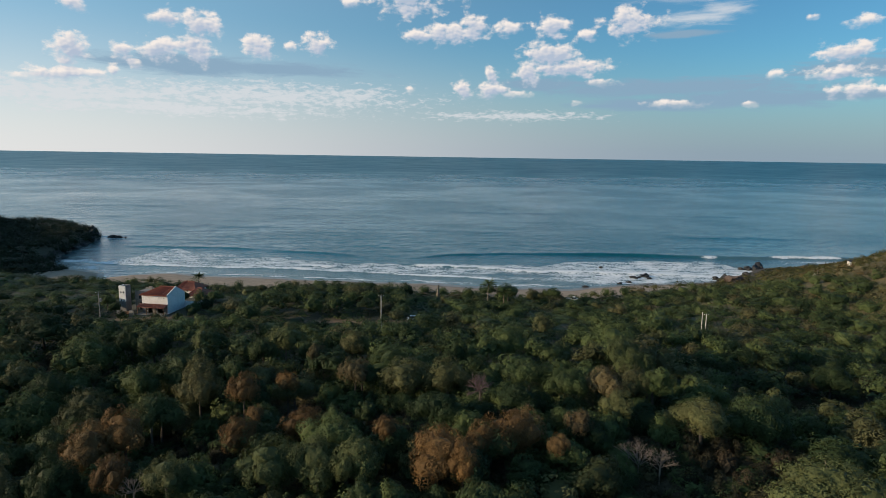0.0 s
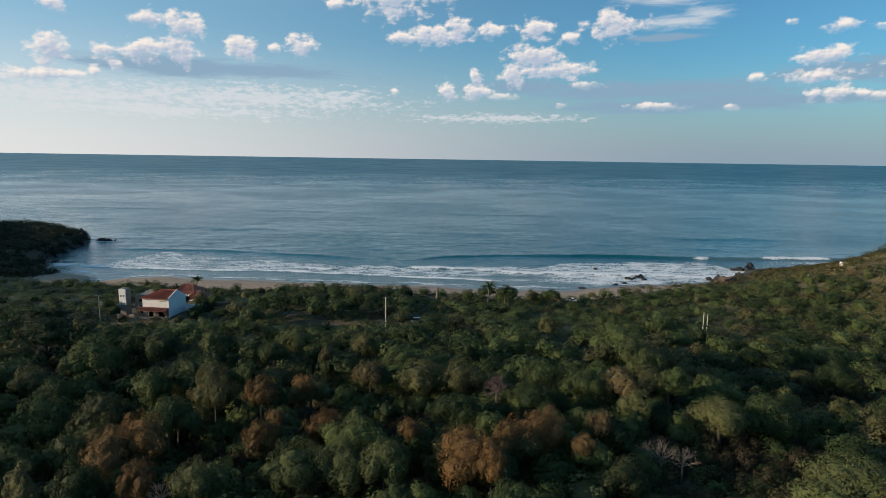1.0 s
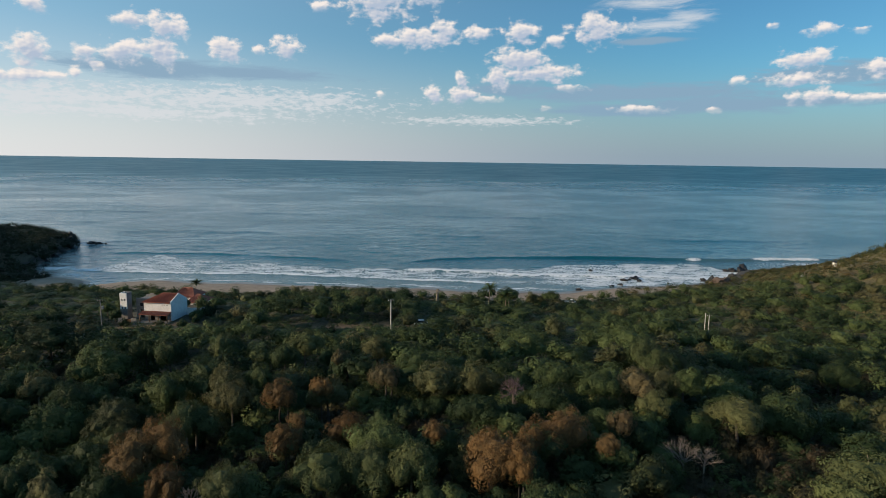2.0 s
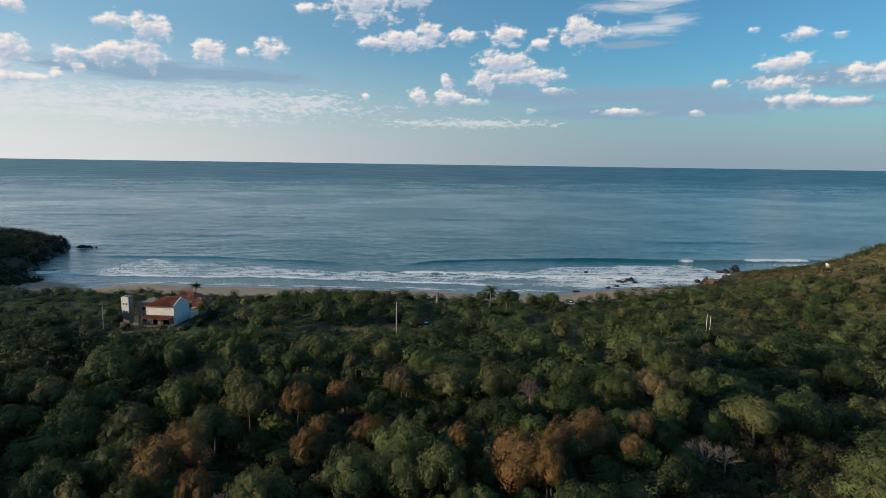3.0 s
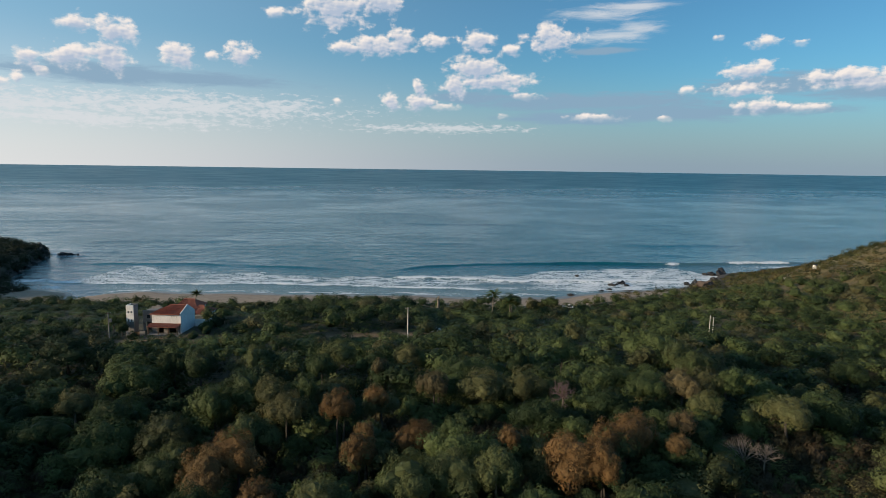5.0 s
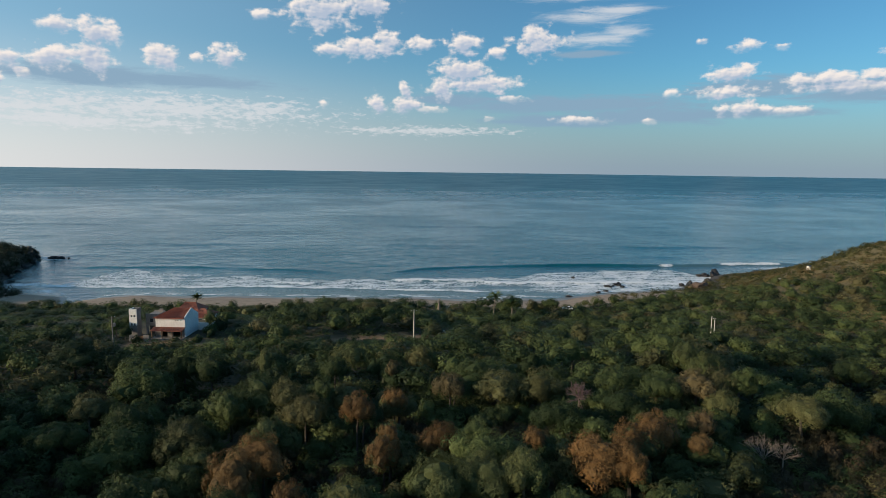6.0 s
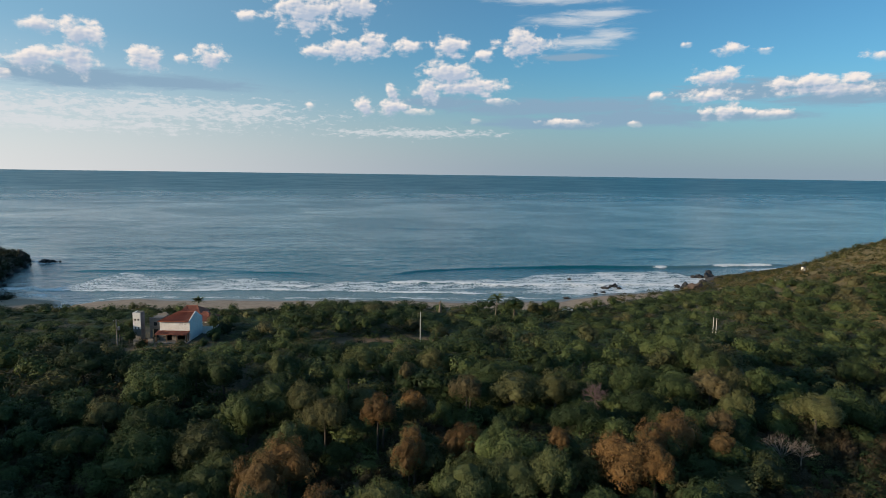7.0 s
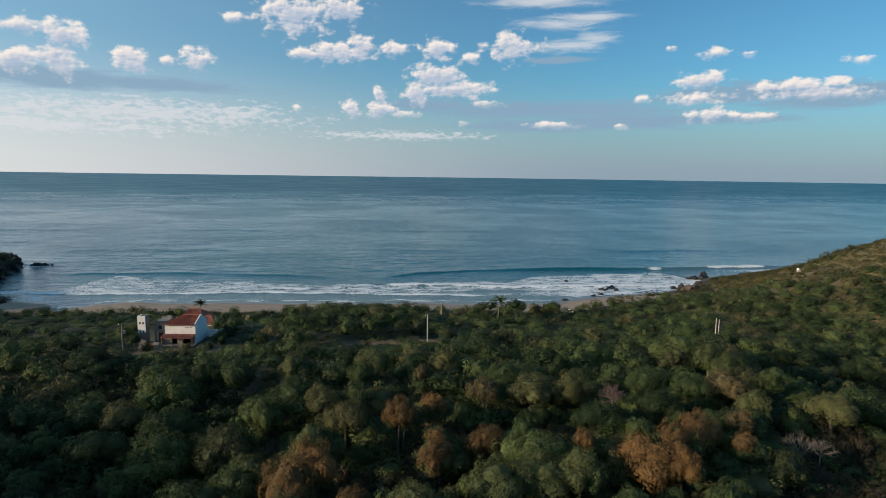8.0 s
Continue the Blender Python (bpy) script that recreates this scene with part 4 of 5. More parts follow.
under = scatter(rng, 7000, under_plot, lambda g, x, y: g.uniform(1.6, 2.8), [], 0.74)
spots = []
for x, y, r in under:
    z = float(land(x, y))
    if y < 130:
        high = r * rng.uniform(0.9, 1.5) * (1 - 0.5 * hollow(x, y))
        lift = rng.uniform(0.0, 2.2) * (1 - hollow(x, y)) - 0.6 * hollow(x, y)
    else:
        high, lift = min(r * rng.uniform(0.6, 1.2), max(top_limit(x, y) - z, 0.8)), -0.3
    spots.append((x, y, z + lift, r * 1.35, high))
joined("undergrowth", thin_models, [q for q in spots if q[1] < 118], MAT_LEAF_FAR, rng, "dense green undergrowth between the forest trees", "undergrowth")
joined("undergrowth", low_models, [q for q in spots if q[1] >= 118], MAT_LEAF_FAR, rng, "low green undergrowth between the farther trees", "undergrowth")

# Dry brush on the floor of the hollows, their shade put into its colour.
def hollow_plot(rng, tries):
    for _ in range(tries):
        cx, cy, rx, ry = HOLLOWS[int(rng.integers(len(HOLLOWS)))]
        yield cx + rx * rng.uniform(-1.1, 1.1), cy + ry * rng.uniform(-1.1, 1.1)


rng_brush = np.random.default_rng(23)
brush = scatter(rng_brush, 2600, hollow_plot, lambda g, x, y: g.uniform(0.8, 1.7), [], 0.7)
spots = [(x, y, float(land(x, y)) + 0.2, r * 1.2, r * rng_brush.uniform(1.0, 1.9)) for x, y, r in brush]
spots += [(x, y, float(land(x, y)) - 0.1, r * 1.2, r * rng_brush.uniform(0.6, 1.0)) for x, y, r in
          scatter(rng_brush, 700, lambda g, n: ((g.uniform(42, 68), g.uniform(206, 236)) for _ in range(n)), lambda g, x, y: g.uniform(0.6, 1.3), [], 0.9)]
joined("dry_brush", thin_models, spots, MAT_BRUSH_DIMMED, rng_brush, "dry brown brush, its colour dimmed for shade, in the forest hollows", "brush")

# The forest goes on under the camera's way.
rng_rear = np.random.default_rng(41)
rear = scatter(rng_rear, 1500, lambda g, n: ((g.uniform(-85, 45), g.uniform(-30, 50)) for _ in range(n)), lambda g, x, y: g.uniform(2.6, 4.6), [(x, y, r) for x, y, r in near_trees + taken], 0.74)
spots = [(x, y, float(land(x, y)) + rng_rear.uniform(1.5, 3.5), r * 1.1, r * rng_rear.uniform(0.85, 1.2)) for x, y, r in rear]
# crowns for the unseen ridge that was added to shade the forest
ridge = scatter(rng_rear, 1200, lambda g, n: ((g.uniform(-260, -88), g.uniform(-60, 110)) for _ in range(n)), lambda g, x, y: g.uniform(3.4, 5.2), [], 0.8)
joined("woodland", thin_models, spots, MAT_LEAF_FAR, rng_rear, "dense dry woodland of green and olive crowns", "woodland")
spots = [(x, y, float(land(x, y)) + 1.0, r * 1.2, r) for x, y, r in ridge if x < -100 - 0.75 * max(y - 60, 0)]
joined("woodland", low_models, spots, MAT_LEAF_FAR, rng_rear, "dry woodland on the unseen ridge added beside the forest", "woodland")

# ---- the house in the trees ----
def slab_roof(corners, ridge, thick=0.14):
    """A hipped or gabled roof: four eave corners and two ridge ends, with thickness."""
    bm = bmesh.new()
    tops = [bm.verts.new(p) for p in corners]
    r = [bm.verts.new(p) for p in ridge]
    low = [bm.verts.new((x, y, z - thick)) for x, y, z in corners]
    a, b, c, d = tops
    for f in ((a, b, r[1], r[0]), (b, c, r[1]), (c, d, r[0], r[1]), (d, a, r[0])):
        bm.faces.new(f)
    for i in range(4):
        bm.faces.new((tops[i], low[i], low[(i + 1) % 4], tops[(i + 1) % 4]))
    bm.faces.new(low[::-1])
    bmesh.ops.recalc_face_normals(bm, faces=bm.faces)
    return bm


def tile_rows(corners, ridge, count, bm=None):
    """Round courses of tiles that run down one roof slope."""
    bm = bm or bmesh.new()
    a, b, c, d = (Vector(p) for p in (*corners, *ridge))
    for i in range(count):
        k = (i + 0.5) / count
        rod(a.lerp(b, k) + Vector((0, 0, 0.03)), c.lerp(d, k) + Vector((0, 0, 0.03)), 0.07, 0.07, 6, bm)
    return bm


def wall_with_gable(width, eave_front, eave_back, depth, peak, thick=0.25):
    """The pentagon end wall of the house at x = 0, from y = 0 to depth."""
    bm = bmesh.new()
    outline = [(0, 0), (depth, 0), (depth, eave_back), (depth / 2, peak), (0, eave_front)]
    ends = [[bm.verts.new((x, y, z)) for y, z in outline] for x in (-thick, 0)]
    bm.faces.new(ends[0][::-1])
    bm.faces.new(ends[1])
    for i in range(5):
        j = (i + 1) % 5
        bm.faces.new((ends[0][i], ends[0][j], ends[1][j], ends[1][i]))
    bmesh.ops.recalc_face_normals(bm, faces=bm.faces)
    return bm


def main_house():
    h = thing("house", (-82.2, 171.6, 11.7), -8.5, "two-storey white plastered house with terracotta roof and porch", "house")
    w, d, eave = 8.2, 8.6, 5.5
    part("gable_wall", wall_with_gable(w, eave + 0.15, eave - 0.55, d, eave + 1.85), MAT_WALL, h)
    front = box(-w, -0.25, 0, 0.25, 2.75, eave)
    part("front_wall", front, MAT_WALL, h, "white upper front wall in low sunlight")
    for x0, x1 in ((-w, -6.4), (-5.0, -3.4), (-1.4, -0.25)):
        part("porch_pier", box(x0, x1, 0.02, 0.27, 0, 2.745), MAT_GREY_WALL, h)
    part("back_wall", box(-w, -0.25, d - 0.25, d, 0, eave - 0.7), MAT_WALL, h)
    part("side_wall", box(-w, -w + 0.25, 0.26, d - 0.26, 0, eave), MAT_WALL, h)
    part("upper_floor", box(-w + 0.26, -0.26, 0.26, d - 0.26, 2.6, 2.74), MAT_DARK, h)
    # a near-black sheet paints the shade inside the porch
    part("shade_backing", box(-w + 0.3, -0.3, 2.6, 2.7, 0, 2.59), MAT_DARK, h, "near-black sheet for the shade behind the porch")
    for x in (-2.6, -2.0, -1.2):
        slot = part("vent", box(x - 0.22, x + 0.22, -0.03, -0.004, 4.62, 4.78), MAT_GREY_WALL, h)
        part("grille", box(x - 0.17, x + 0.17, -0.045, -0.032, 4.66, 4.74), MAT_DARK, slot)
    o = 0.45
    corners = [(-w - o, -o, eave - 0.05), (-0.26, -o, eave - 0.05), (-0.26, d + o, eave - 0.75), (-w - o, d + o, eave - 0.75)]
    ridge = [(-w + 3.3, d / 2, eave + 1.65), (-0.26, d / 2, eave + 1.65)]
    roof = part("roof", slab_roof(corners, ridge), MAT_TILE, h, "terracotta tiled roof hipped at one end")
    part("tile_courses", tile_rows(corners[:2], ridge, 26), MAT_TILE, roof)
    part("ridge_cap", rod((ridge[0][0], d / 2, eave + 1.68), (-0.26, d / 2, eave + 1.68), 0.13, 0.13, 8), MAT_TILE_OLD_DIM, roof)
    pc = [(-w - 0.5, -2.2, 2.28), (0.05, -2.2, 2.28), (0.05, -0.01, 2.78), (-w - 0.5, -0.01, 2.78)]
    porch = part("porch_roof", slab_roof(pc, [(-w - 0.5, -0.02, 2.82), (0.05, -0.02, 2.82)], 0.1), MAT_TILE_OLD_DIM, h, "lean-to terracotta porch roof")
    part("tile_courses", tile_rows(pc[:2], [pc[3], pc[2]], 28), MAT_TILE_OLD_DIM, porch)
    for x in (-w - 0.2, -5.6, -2.8, -0.2):
        part("porch_post", box(x - 0.11, x + 0.11, -2.05, -1.83, 0, 2.2, 0.02), MAT_WOOD, h)
    part("porch_floor", box(-w - 0.5, 0.1, -2.3, 0.0, -0.3, 0.08, 0.02), MAT_GREY_WALL, h)
    door = part("door", box(-4.7, -3.7, 0.32, 0.37, 0.08, 2.1), MAT_WOOD, h)
    part("handle", box(-3.85, -3.8, 0.28, 0.318, 1.0, 1.1), MAT_STEEL, door)
    return h


def yard_wall():
    w = thing("yard_wall", (-80.8, 179.4, 10.7), -8.5, "low white garden wall beside the house", "wall")
    part("panel", box(0, 2.9, 0, 0.22, 0, 3.0, 0.02), MAT_WALL, w)
    part("coping", box(-0.05, 2.95, -0.04, 0.26, 3.004, 3.1, 0.02), MAT_WALL, w)
    part("return_panel", box(2.68, 2.9, 0.23, 5.0, 0, 2.3, 0.02), MAT_WALL, w)


def tower():
    t = thing("stair_tower", (-97.6, 174.0, 11.3), -8.5, "square white tower with small dark window openings", "tower")
    h, w, d = 8.0, 2.1, 2.4
    holes = [(0.4, 0.85, 5.75, 6.35), (1.25, 1.7, 5.75, 6.35), (0.4, 0.85, 3.4, 4.0), (1.25, 1.7, 3.4, 4.0)]
    # the front is pieced round its openings
    part("plinth_wall", box(0, w, 0, 0.25, 0, 3.4), MAT_GREY_WALL, t, "unpainted grey lower wall")
    part("band", box(0, w, 0, 0.25, 4.0, 5.75), MAT_WALL, t)
    part("parapet", box(0, w, 0, 0.25, 6.35, h), MAT_WALL, t)
    for z0, z1 in ((3.4, 4.0), (5.75, 6.35)):
        for x0, x1 in ((0, 0.4), (0.85, 1.25), (1.7, w)):
            part("pier", box(x0, x1, 0.0, 0.25, z0 + 0.001, z1 - 0.001), MAT_WALL, t)
    part("left_wall", box(0, 0.25, 0.251, d, 0, h), MAT_WALL, t)
    # the grey puts the shade of this sunless side into its colour
    part("right_wall", box(w - 0.25, w, 0.251, d, 0, h - 0.001), MAT_GREY_WALL, t)
    part("back_wall", box(0.251, w - 0.251, d - 0.25, d, 0, h), MAT_GREY_WALL, t)
    part("roof_slab", box(0.251, w - 0.251, 0.251, d - 0.251, h - 0.5, h - 0.3), MAT_GREY_WALL, t)
    for x0, x1, z0, z1 in holes:
        f = part("window", box(x0 + 0.02, x1 - 0.02, 0.16, 0.2, z0 + 0.02, z1 - 0.02), MAT_GLASS, t)
        part("mullion", box((x0 + x1) / 2 - 0.02, (x0 + x1) / 2 + 0.02, 0.12, 0.158, z0 + 0.02, z1 - 0.02), MAT_STEEL, f)


def annex():
    a = thing("annex", (-94.2, 175.6, 11.4), -8.5, "grey unfinished cement annex with dark openings", "building")
    part("front_wall", box(0.0, 3.2, 0.8, 1.05, 2.6, 5.9), MAT_GREY_WALL, a)
    part("left_pier", box(0.0, 0.7, 0.8, 1.05, 0, 2.6), MAT_GREY_WALL, a)
    part("right_pier", box(2.4, 3.2, 0.8, 1.05, 0, 2.6), MAT_GREY_WALL, a)
    part("side_wall", box(2.95, 3.2, 1.051, 6.0, 0, 5.6), MAT_GREY_WALL, a)
    part("back_wall", box(0.0, 2.94, 5.75, 6.0, 0, 5.9), MAT_GREY_WALL, a)
    part("roof_slab", box(0.0, 2.94, 1.051, 5.74, 5.3, 5.5), MAT_GREY_WALL, a)
    part("parapet_block", box(2.1, 3.2, 4.4, 4.7, 5.61, 6.6), MAT_GREY_WALL, a)
    # near-black sheet behind the opening, in place of real shade
    part("inner_shade", box(0.72, 2.38, 1.6, 1.7, 0, 2.6), MAT_DARK, a)
    part("window", box(1.2, 2.1, 0.76, 0.796, 3.6, 4.6), MAT_GLASS, a)
    low = thing("garden_wall", (-96.2, 169.6, 11.2), -8.5, "low grey cement garden wall with a dark gateway", "wall")
    part("left_panel", box(0, 2.4, 0, 0.2, 0, 1.9, 0.02), MAT_GREY_WALL, low)
    part("right_panel", box(3.9, 5.4, 0, 0.2, 0, 2.1, 0.02), MAT_GREY_WALL, low)
    part("gate", box(2.42, 3.88, 0.06, 0.12, 0.05, 1.8), MAT_WOOD, low)


def rear_house():
    h = thing("rear_house", (-94.3, 197.5, 8.7), -8.5, "low house with red hipped terracotta roofs behind the white house", "house")
    # both roofs take the darker tiles, which put their shade into the colour
    for n, (x, y, w, d, eave, rise, m) in enumerate(((0, 3, 8.0, 8.0, 3.5, 2.2, MAT_TILE_OLD_DIM), (6.4, 0, 6.0, 8.0, 2.5, 1.9, MAT_TILE_OLD_DIM))):
        part("wall", box(x + 0.5, x + w - 0.5, y + 0.5, y + d - 0.5, -1.0, eave - 0.1), MAT_WALL, h)
        c = [(x, y, eave), (x + w, y, eave), (x + w, y + d, eave), (x, y + d, eave)]
        r = [(x + 1.8, y + d / 2, eave + rise), (x + w - 2.6, y + d / 2, eave + rise)]
        roof = part("roof", slab_roof(c, r), m, h)
        part("tile_courses", tile_rows(c[:2], r, 20), m, roof)
        part("ridge_cap", rod(r[0], r[1], 0.13, 0.13, 8), m, roof)
        part("window", box(x + w * 0.5 - 0.6, x + w * 0.5 + 0.6, y + 0.44, y + 0.496, 0.8, 1.9), MAT_GLASS, h)


main_house()
yard_wall()
tower()
annex()
rear_house()


# ---- poles, cables, fence ----
def utility_pole(x, y, top, label, arm=True, r=0.16, material=None):
    low = float(land(x, y))
    p = thing("utility_pole", (x, y, low), 12, label, "pole", "utility poles")
    tall = top - low
    part("shaft", rod((0, 0, -0.5), (0, 0, tall), r, r * 0.7, 10), material or MAT_CONCRETE, p)
    if arm:
        a = part("crossarm", box(-0.75, 0.75, -0.06, 0.06, tall - 0.45, tall - 0.31, 0.01), MAT_WOOD, p)
        for x0 in (-0.65, 0.0, 0.65):
            part("insulator", rod((x0, 0, tall - 0.305), (x0, 0, tall - 0.13), 0.06, 0.04, 8), MAT_WHITE, a)
    return p


utility_pole(-19.7, 165.2, 20.2, "pale concrete utility pole rising out of the bushes")
utility_pole(-98.9, 166.0, 19.4, "grey utility pole with a transformer box near the house", material=MAT_GREY_WALL)
utility_pole(70.8, 170.6, 15.6, "pale yellowish utility pole in the scrub", False)
utility_pole(72.2, 171.2, 15.0, "second pale utility pole beside its twin", True)
tb = thing("transformer", (-98.4, 166.0, 16.6), 0, "small grey transformer box on the utility pole", "transformer")
part("case", box(-0.22, 0.3, -0.3, 0.3, 0, 0.9, 0.05), MAT_STEEL, tb)
for off in (0.0, 0.7):
    a, b = Vector((71.0 + off * 0.3, 170.6 + off, 15.1)), Vector((142.0, 152.0 + off * 2, 15.6))
    bm = bmesh.new()
    last = a
    for i in range(1, 17):
        k = i / 16
        p = a.lerp(b, k) + Vector((0, 0, -2.0 * 4 * k * (1 - k)))
        rod(last, p, 0.022, 0.022, 4, bm)
        last = p
    tagged(part("overhead_cable", bm, MAT_CABLE), "thin dark overhead cable sagging from the utility pole", "cable", "overhead cables")
utility_pole(142.0, 153.0, 15.9, "utility pole on the scrubby slope", True)


def small_fence(x, y, count, gap, turn, label):
    f = thing("fence", (x, y, float(land(x, y))), turn, label, "fence")
    ca, sa = math.cos(radians(turn)), math.sin(radians(turn))
    tops = []
    for i in range(count):
        u = i * gap
        z = float(land(x + ca * u, y + sa * u)) - float(land(x, y))
        part("post", rod((u, 0, z - 0.4), (u, 0, z + 1.9), 0.11, 0.09, 6), MAT_PALE_BARK, f)
        tops.append((u, 0, z + 1.75))
    for p, q in zip(tops, tops[1:]):
        part("rail", rod(p, q, 0.08, 0.08, 6), MAT_PALE_BARK, f)


small_fence(144.0, 241.8, 3, 2.2, 3, "rough pole frame of bleached wood on the hillside")
shed = thing("shed", (157.0, 242.0, float(land(157, 242)) - 0.2), 5, "small white shed with a dark lean-to roof", "shed")
part("wall", box(-1.2, 1.2, -0.8, 0.8, 0, 1.7, 0.02), MAT_WHITE, shed)
part("roof", slab_roof([(-1.4, -1.0, 1.72), (1.4, -1.0, 1.72), (1.4, 1.0, 2.0), (-1.4, 1.0, 2.0)], [(-1.4, 0.99, 2.02), (1.4, 0.99, 2.02)], 0.08), MAT_DARK, shed)
part("door", box(-0.4, 0.3, -0.84, -0.804, 0.1, 1.5), MAT_WOOD, shed)
tank = thing("water_tank", (142.4, 241.0, float(land(142.4, 241)) - 0.1), 0, "small round white water tank on the hillside", "tank")
part("barrel", rod((0, 0, 0), (0, 0, 1.1), 0.55, 0.55, 16), MAT_WHITE, tank)
part("lid", rod((0, 0, 1.105), (0, 0, 1.3), 0.5, 0.2, 16), MAT_WHITE, tank)


# ---- vehicles ----
def parked_car(x, y, turn, label, paint, truck=False):
    c = thing("car", (x, y, float(land(x, y)) + 0.02), turn, label, "car", "parked vehicles")
    bm = box(-2.15, 2.15, -0.86, 0.86, 0.35, 0.95, 0.12)
    part("body", bm, paint, c)
    x0, x1 = (-0.2, 1.2) if truck else (-1.5, 1.1)
    cab = bmesh.new()
    lows = [cab.verts.new(p) for p in ((x0, -0.8, 0.951), (x1 + 0.4, -0.8, 0.951), (x1 + 0.4, 0.8, 0.951), (x0, 0.8, 0.951))]
    tops = [cab.verts.new(p) for p in ((x0 + 0.3, -0.66, 1.5), (x1 - 0.25, -0.66, 1.5), (x1 - 0.25, 0.66, 1.5), (x0 + 0.3, 0.66, 1.5))]
    cab.faces.new(tops)
    cab.faces.new(lows[::-1])
    for i in range(4):
        cab.faces.new((lows[i], lows[(i + 1) % 4], tops[(i + 1) % 4], tops[i]))
    cabin = part("cabin", cab, MAT_GLASS, c, "dark glazed cabin")
    part("roof", box(x0 + 0.28, x1 - 0.23, -0.67, 0.67, 1.504, 1.56, 0.02), paint, cabin)
    for wx in (-1.35, 1.35):
        for wy in (-0.8, 0.8):
            wheel = part("wheel", rod((wx, wy - 0.1, 0.33), (wx, wy + 0.1, 0.33), 0.33, 0.33, 16), MAT_RUBBER, c)
            side = 0.104 if wy > 0 else -0.104
            part("rim", rod((wx, wy + side, 0.33), (wx, wy + side * 1.15, 0.33), 0.2, 0.18, 12), MAT_STEEL, wheel)
    part("bumper", box(2.14, 2.22, -0.8, 0.8, 0.4, 0.6, 0.02), MAT_STEEL, c)
    for wy in (-0.62, 0.62):
        part("headlight", box(2.12, 2.17, wy - 0.15, wy + 0.15, 0.66, 0.8, 0.01), MAT_WHITE, c)


parked_car(-11.4, 178.2, 8, "silver car parked on the dirt road", MAT_CARBODY)
parked_car(46.0, 231.5, -15, "white pickup parked behind the beach", MAT_WHITE, True)


# ---- rocks ----
def make_rock(x, y, z, sx, sy, sz, seed, material, label):
    bm = bmesh.new()
    bmesh.ops.create_icosphere(bm, subdivisions=3, radius=1.0)
    for v in bm.verts:
        n = noise.noise(v.co * 1.3 + Vector((seed * 3.1, seed, 0))) * 0.75 + noise.noise(v.co * 2.7 + Vector((0, seed * 2.0, 7))) * 0.42
        v.co *= 1 + n
        v.co.x *= sx
        v.co.y *= sy
        v.co.z *= sz
    ob = part("rock", bm, material)
    ob.matrix_basis = pose(x, y, z, 0, 0, seed * 47)
    return tagged(ob, label, "rock", "shore rocks")


SURF_ROCKS = [(158, 317, 3.6, 2.6, 3.0), (154, 320, 2.4, 1.8, 1.6), (150.5, 320, 1.4, 1.1, 0.9), (154.6, 309.5, 2.4, 1.4, 0.9), (159, 305, 2.6, 1.5, 0.9), (166, 309.5, 1.6, 1.1, 0.7), (87, 293, 1.7, 1.2, 0.7), (94, 297, 2.0, 1.3, 1.0), (94, 291.5, 1.3, 1.0, 0.7),
              (91.5, 278.5, 0.9, 0.7, 0.5), (82, 282, 1.2, 0.9, 0.5), (77, 279.5, 1.0, 0.8, 0.4), (77, 317, 1.1, 0.8, 0.7), (191, 330, 2.4, 1.5, 1.1), (59.5, 271, 1.6, 1.1, 0.4), (90, 294, 0.9, 0.7, 0.5)]
for n, (x, y, sx, sy, sz) in enumerate(SURF_ROCKS):
    make_rock(x, y, 0.25, sx, sy, sz, n + 1, MAT_ROCK, "dark wet rock standing in the surf")
BANK_ROCKS = [(130, 291.5, 2.2, 1.7, 1.8), (128.5, 281, 3.2, 2.4, 2.2), (126.5, 293, 1.4, 1.2, 1.1), (133.5, 284.5, 2.2, 1.7, 1.7), (125, 285, 1.5, 1.2, 1.0), (142, 296, 1.8, 1.4, 1.3)]
for n, (x, y, sx, sy, sz) in enumerate(BANK_ROCKS):
    make_rock(x, y, float(land(x, y)) + 0.5, sx, sy, sz, n + 21, MAT_ROCK_BROWN if n in (1, 3) else MAT_ROCK, "brown boulder at the foot of the hill" if n in (1, 3) else "dark boulder at the foot of the hill")
CAPE_ROCKS = [(-224.5, 394.5, 1.8, 1.3, 0.8), (-221.5, 393.5, 2.3, 1.7, 1.5), (-218, 394, 1.7, 1.3, 1.0), (-214.5, 395, 0.9, 0.7, 0.4), (-230, 382, 2.8, 2.2, 2.6), (-226, 375, 2.4, 2.0, 2.2), (-221, 358, 2.2, 1.8, 1.6), (-217, 345, 2.0, 1.6, 1.2), (-213, 330, 1.5, 1.2, 1.0), (-232, 390, 3.0, 2.4, 3.0), (-206, 318, 1.4, 1.0, 0.8), (-238, 398, 3.0, 2.6, 3.2)]
for n, (x, y, sx, sy, sz) in enumerate(CAPE_ROCKS):
    make_rock(x, y, max(float(land(x, y)), 0.0) + 0.2, sx, sy, sz, n + 41, MAT_ROCK, "dark rock at the tip of the headland")


# ---- palms, a bare shrub, a dead stump ----
def frond_mesh(rng, length, droop):
    """One feather leaf: a bent rib with narrow leaflets on both sides."""
    verts, faces = [], []
    n = 13
    for i in range(n):
        k = i / (n - 1)
        p = np.array([length * (k - 0.12 * k * k), 0, length * (0.32 * k - droop * k * k)])
        wide = length * 0.20 * math.sin(math.pi * (0.08 + 0.90 * k)) + 0.03
        for side in (-1, 1):
            b = len(verts)
            tip = p + np.array([0.10 * length, side * wide, -0.35 * wide])
            verts += [p - [0.05 * length, 0, 0], p + [0.05 * length, 0, 0], tip]
            faces.append((b, b + 1, b + 2) if side > 0 else (b, b + 2, b + 1))
    return mesh_of("frond", np.array(verts), np.array(faces), MAT_PALM, False, leaf=rng.uniform(0.2, 1, len(verts)))


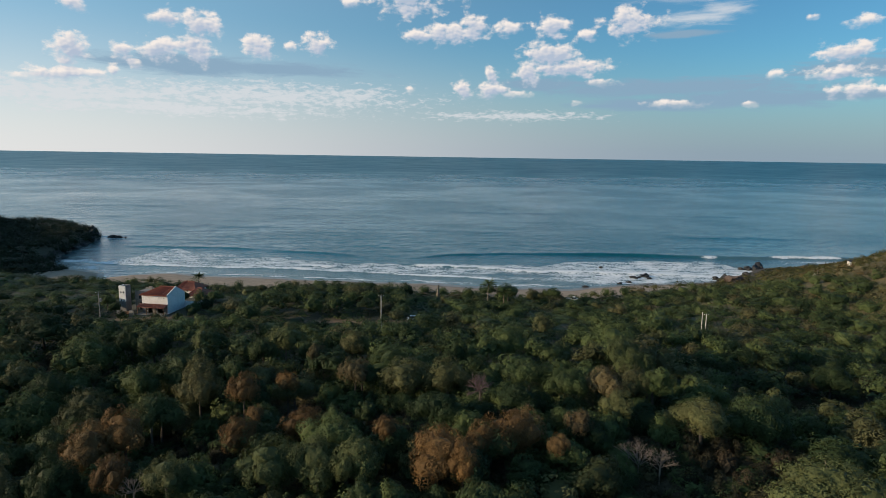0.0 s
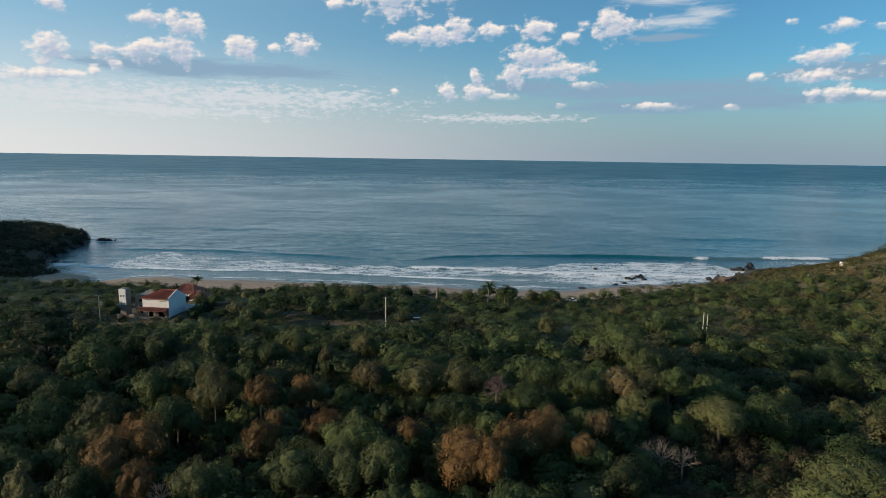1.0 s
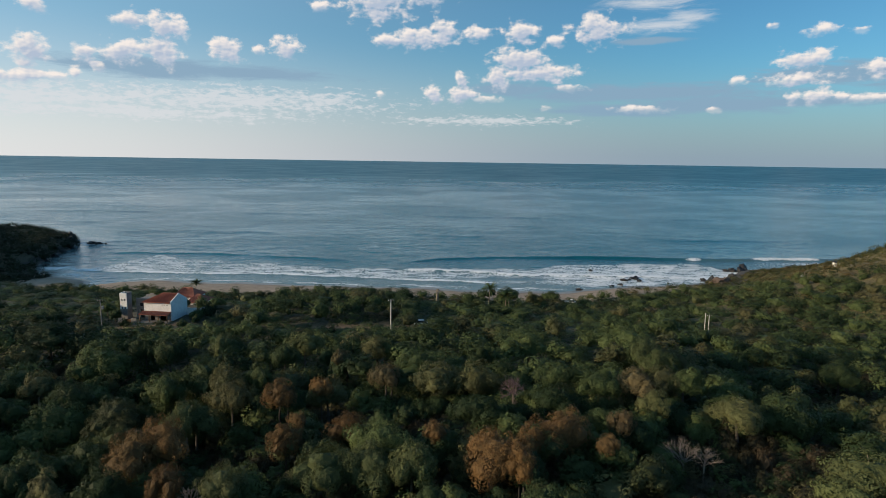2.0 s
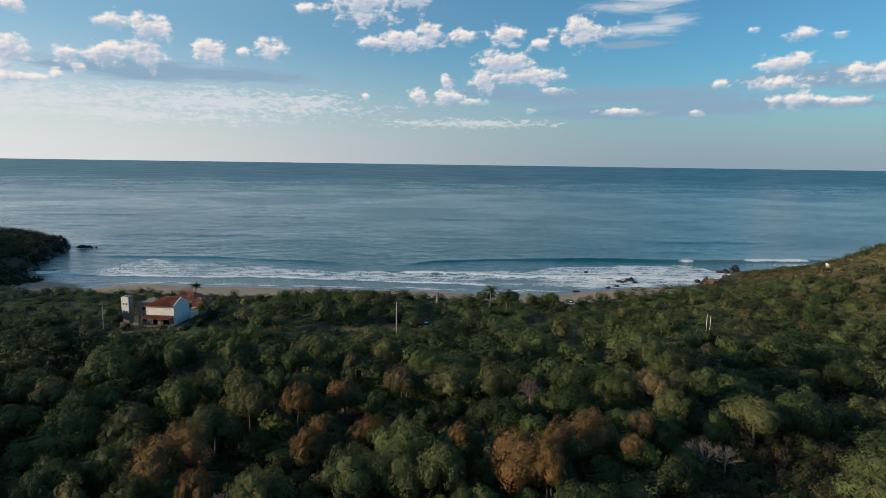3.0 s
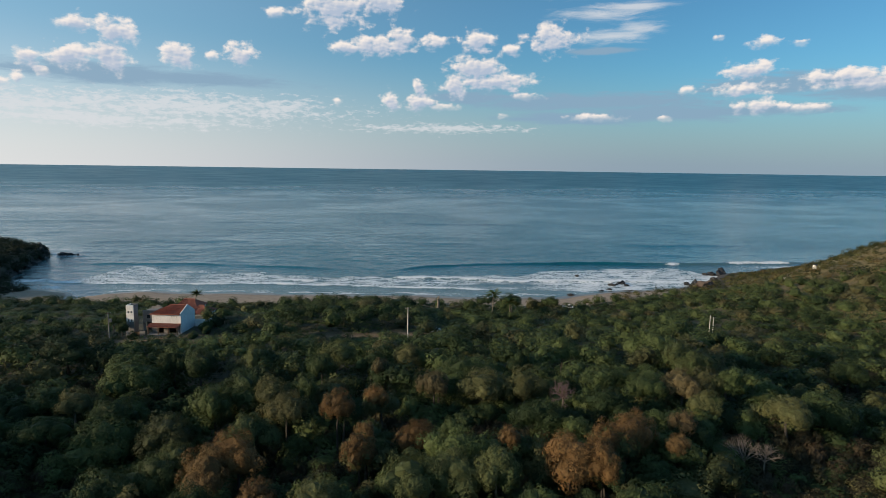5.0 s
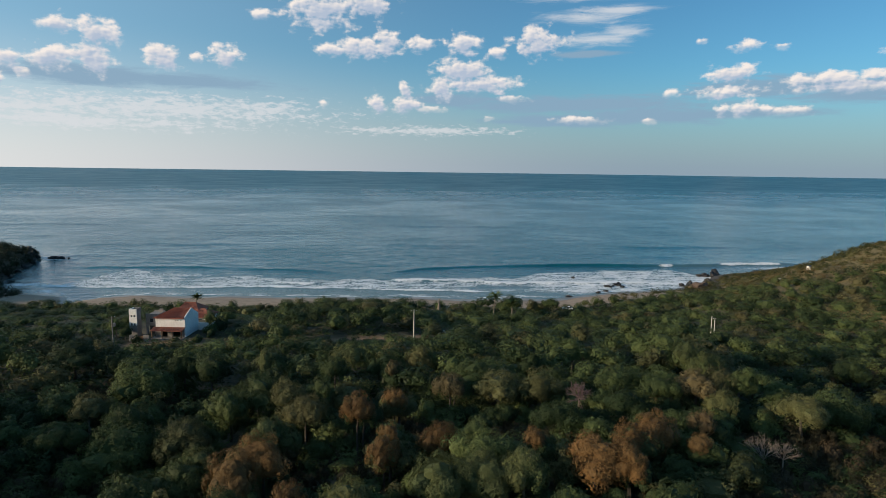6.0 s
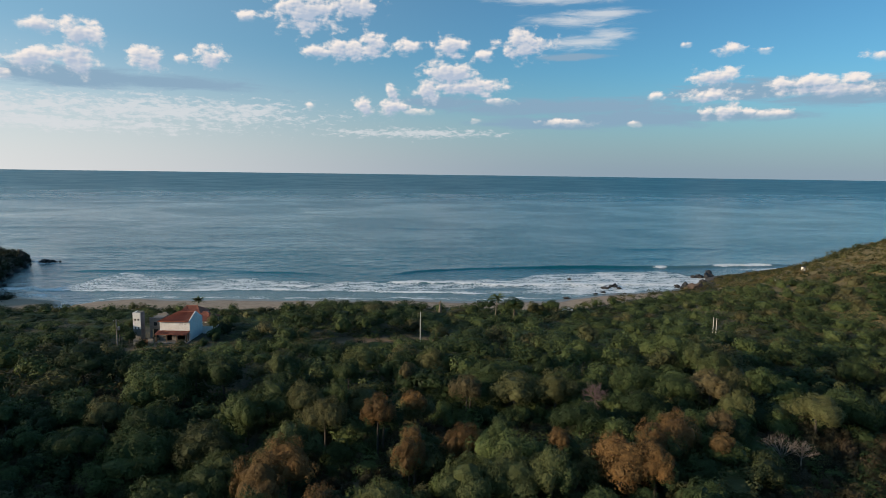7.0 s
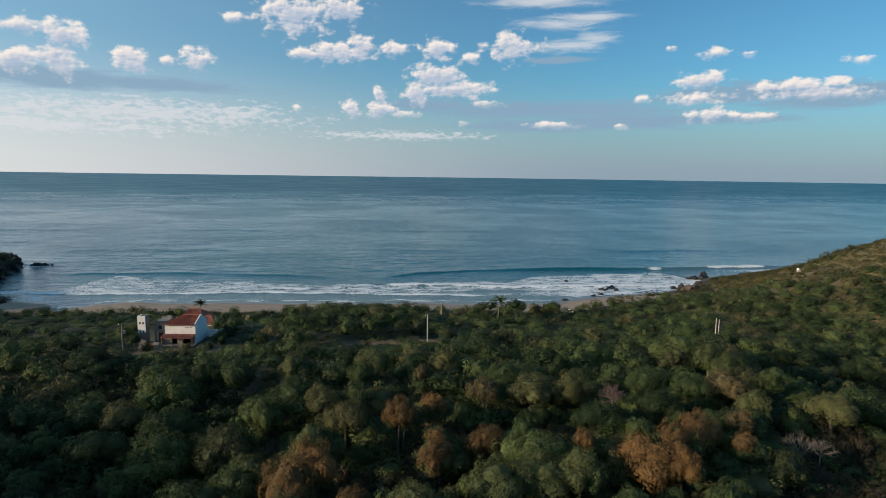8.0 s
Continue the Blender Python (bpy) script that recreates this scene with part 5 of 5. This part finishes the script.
def palm(x, y, top, size, label):
    rng = np.random.default_rng(int(abs(x * 10)) + 3)
    low = float(land(x, y))
    p = thing("palm_tree", (x, y, low), rng.uniform(0, 360), label, "palm tree", "palms")
    bm = bmesh.new()
    last, tall = Vector((0, 0, -0.4)), top - low
    for i in range(1, 7):
        k = i / 6
        nxt = Vector((0.5 * k * k, 0.15 * math.sin(3 * k), tall * k))
        rod(last, nxt, 0.2 - 0.07 * (k - 1 / 6), 0.2 - 0.07 * k, 9, bm)
        last = nxt
    part("trunk", bm, MAT_BARK, p)
    shapes = [frond_mesh(rng, size * s, d) for s, d in ((1.0, 0.35), (0.9, 0.55), (1.05, 0.75), (0.85, 0.2))]
    for i in range(32):
        f = part("frond", shapes[i % 4], MAT_PALM, p)
        f.matrix_basis = Matrix.Translation(last) @ pose(0, 0, 0, 0, rng.uniform(-46, 22), i * 137.5)


palm(12.2, 212.0, 13.6, 3.7, "tall green coconut palm at the edge of the beach")
palm(17.5, 207.5, 11.8, 3.4, "shorter green palm beside the tall palm")
palm(-90.0, 211.0, 14.3, 2.6, "green palm behind the red-roofed house")


def twig_shape(rng, reach, count):
    """Bare branches that fork three times from one foot."""
    bm = bmesh.new()

    def grow(a, way, length, r, level):
        b = a + way * length
        rod(a, b, r, r * 0.6, 5, bm)
        if level == 0:
            return
        for _ in range(3 if level > 1 else 2):
            turn = Vector(rng.normal(size=3)) * 0.5 + Vector((0, 0, 0.12))
            grow(a.lerp(b, rng.uniform(0.6, 1.0)), (way + turn).normalized(), length * rng.uniform(0.55, 0.8), r * 0.6, level - 1)

    for _ in range(count):
        way = (Vector(rng.normal(size=3)) * 0.6 + Vector((0, 0, 1.0))).normalized()
        grow(Vector((0, 0, 0)), way, reach * rng.uniform(0.34, 0.46), 0.065, 3)
    return bm


def bare_shrub(x, y, low, reach, label, wood=None, count=11):
    rng = np.random.default_rng(int(abs(x * 31 + y)))
    s = thing("bare_tree", (x, y, low), 0, label, "bare tree", "leafless trees")
    part("trunk", rod((0, 0, float(land(x, y)) - low - 0.5), (0, 0, 0.1), 0.16, 0.1, 7), MAT_BARK, s)
    part("crown", twig_shape(rng, reach, count), wood or MAT_PALE_BARK, s)


bare_shrub(26.0, 79.5, 17.4, 4.4, "leafless tree with bleached pale branches in the forest")
bare_shrub(28.8, 79.0, 17.4, 3.0, "small leafless shrub with pale twigs in the forest")
bare_shrub(-37.5, 67.0, 19.2, 2.4, "pale leafless twigs between forest trees")
bare_shrub(4.9, 100.3, 19.4, 3.3, "leafless tree with a dense crown of dusky pink twigs", MAT_PINK, 24)
stump = thing("dead_stump", (-5.6, 229.0, float(land(-5.6, 229)) - 0.3), 0, "grey pointed dead palm stump behind the beach", "stump")
part("trunk", rod((0, 0, 0), (0.1, 0, 5.6), 0.85, 0.22, 9), MAT_BARK, stump)
for a, z in ((0.4, 5.2), (2.2, 4.7), (3.9, 4.2), (5.3, 5.0)):
    part("broken_limb", rod((0.05, 0, z - 0.8), (0.7 * math.cos(a), 0.7 * math.sin(a), z + 0.7), 0.16, 0.05, 6), MAT_BARK, stump)
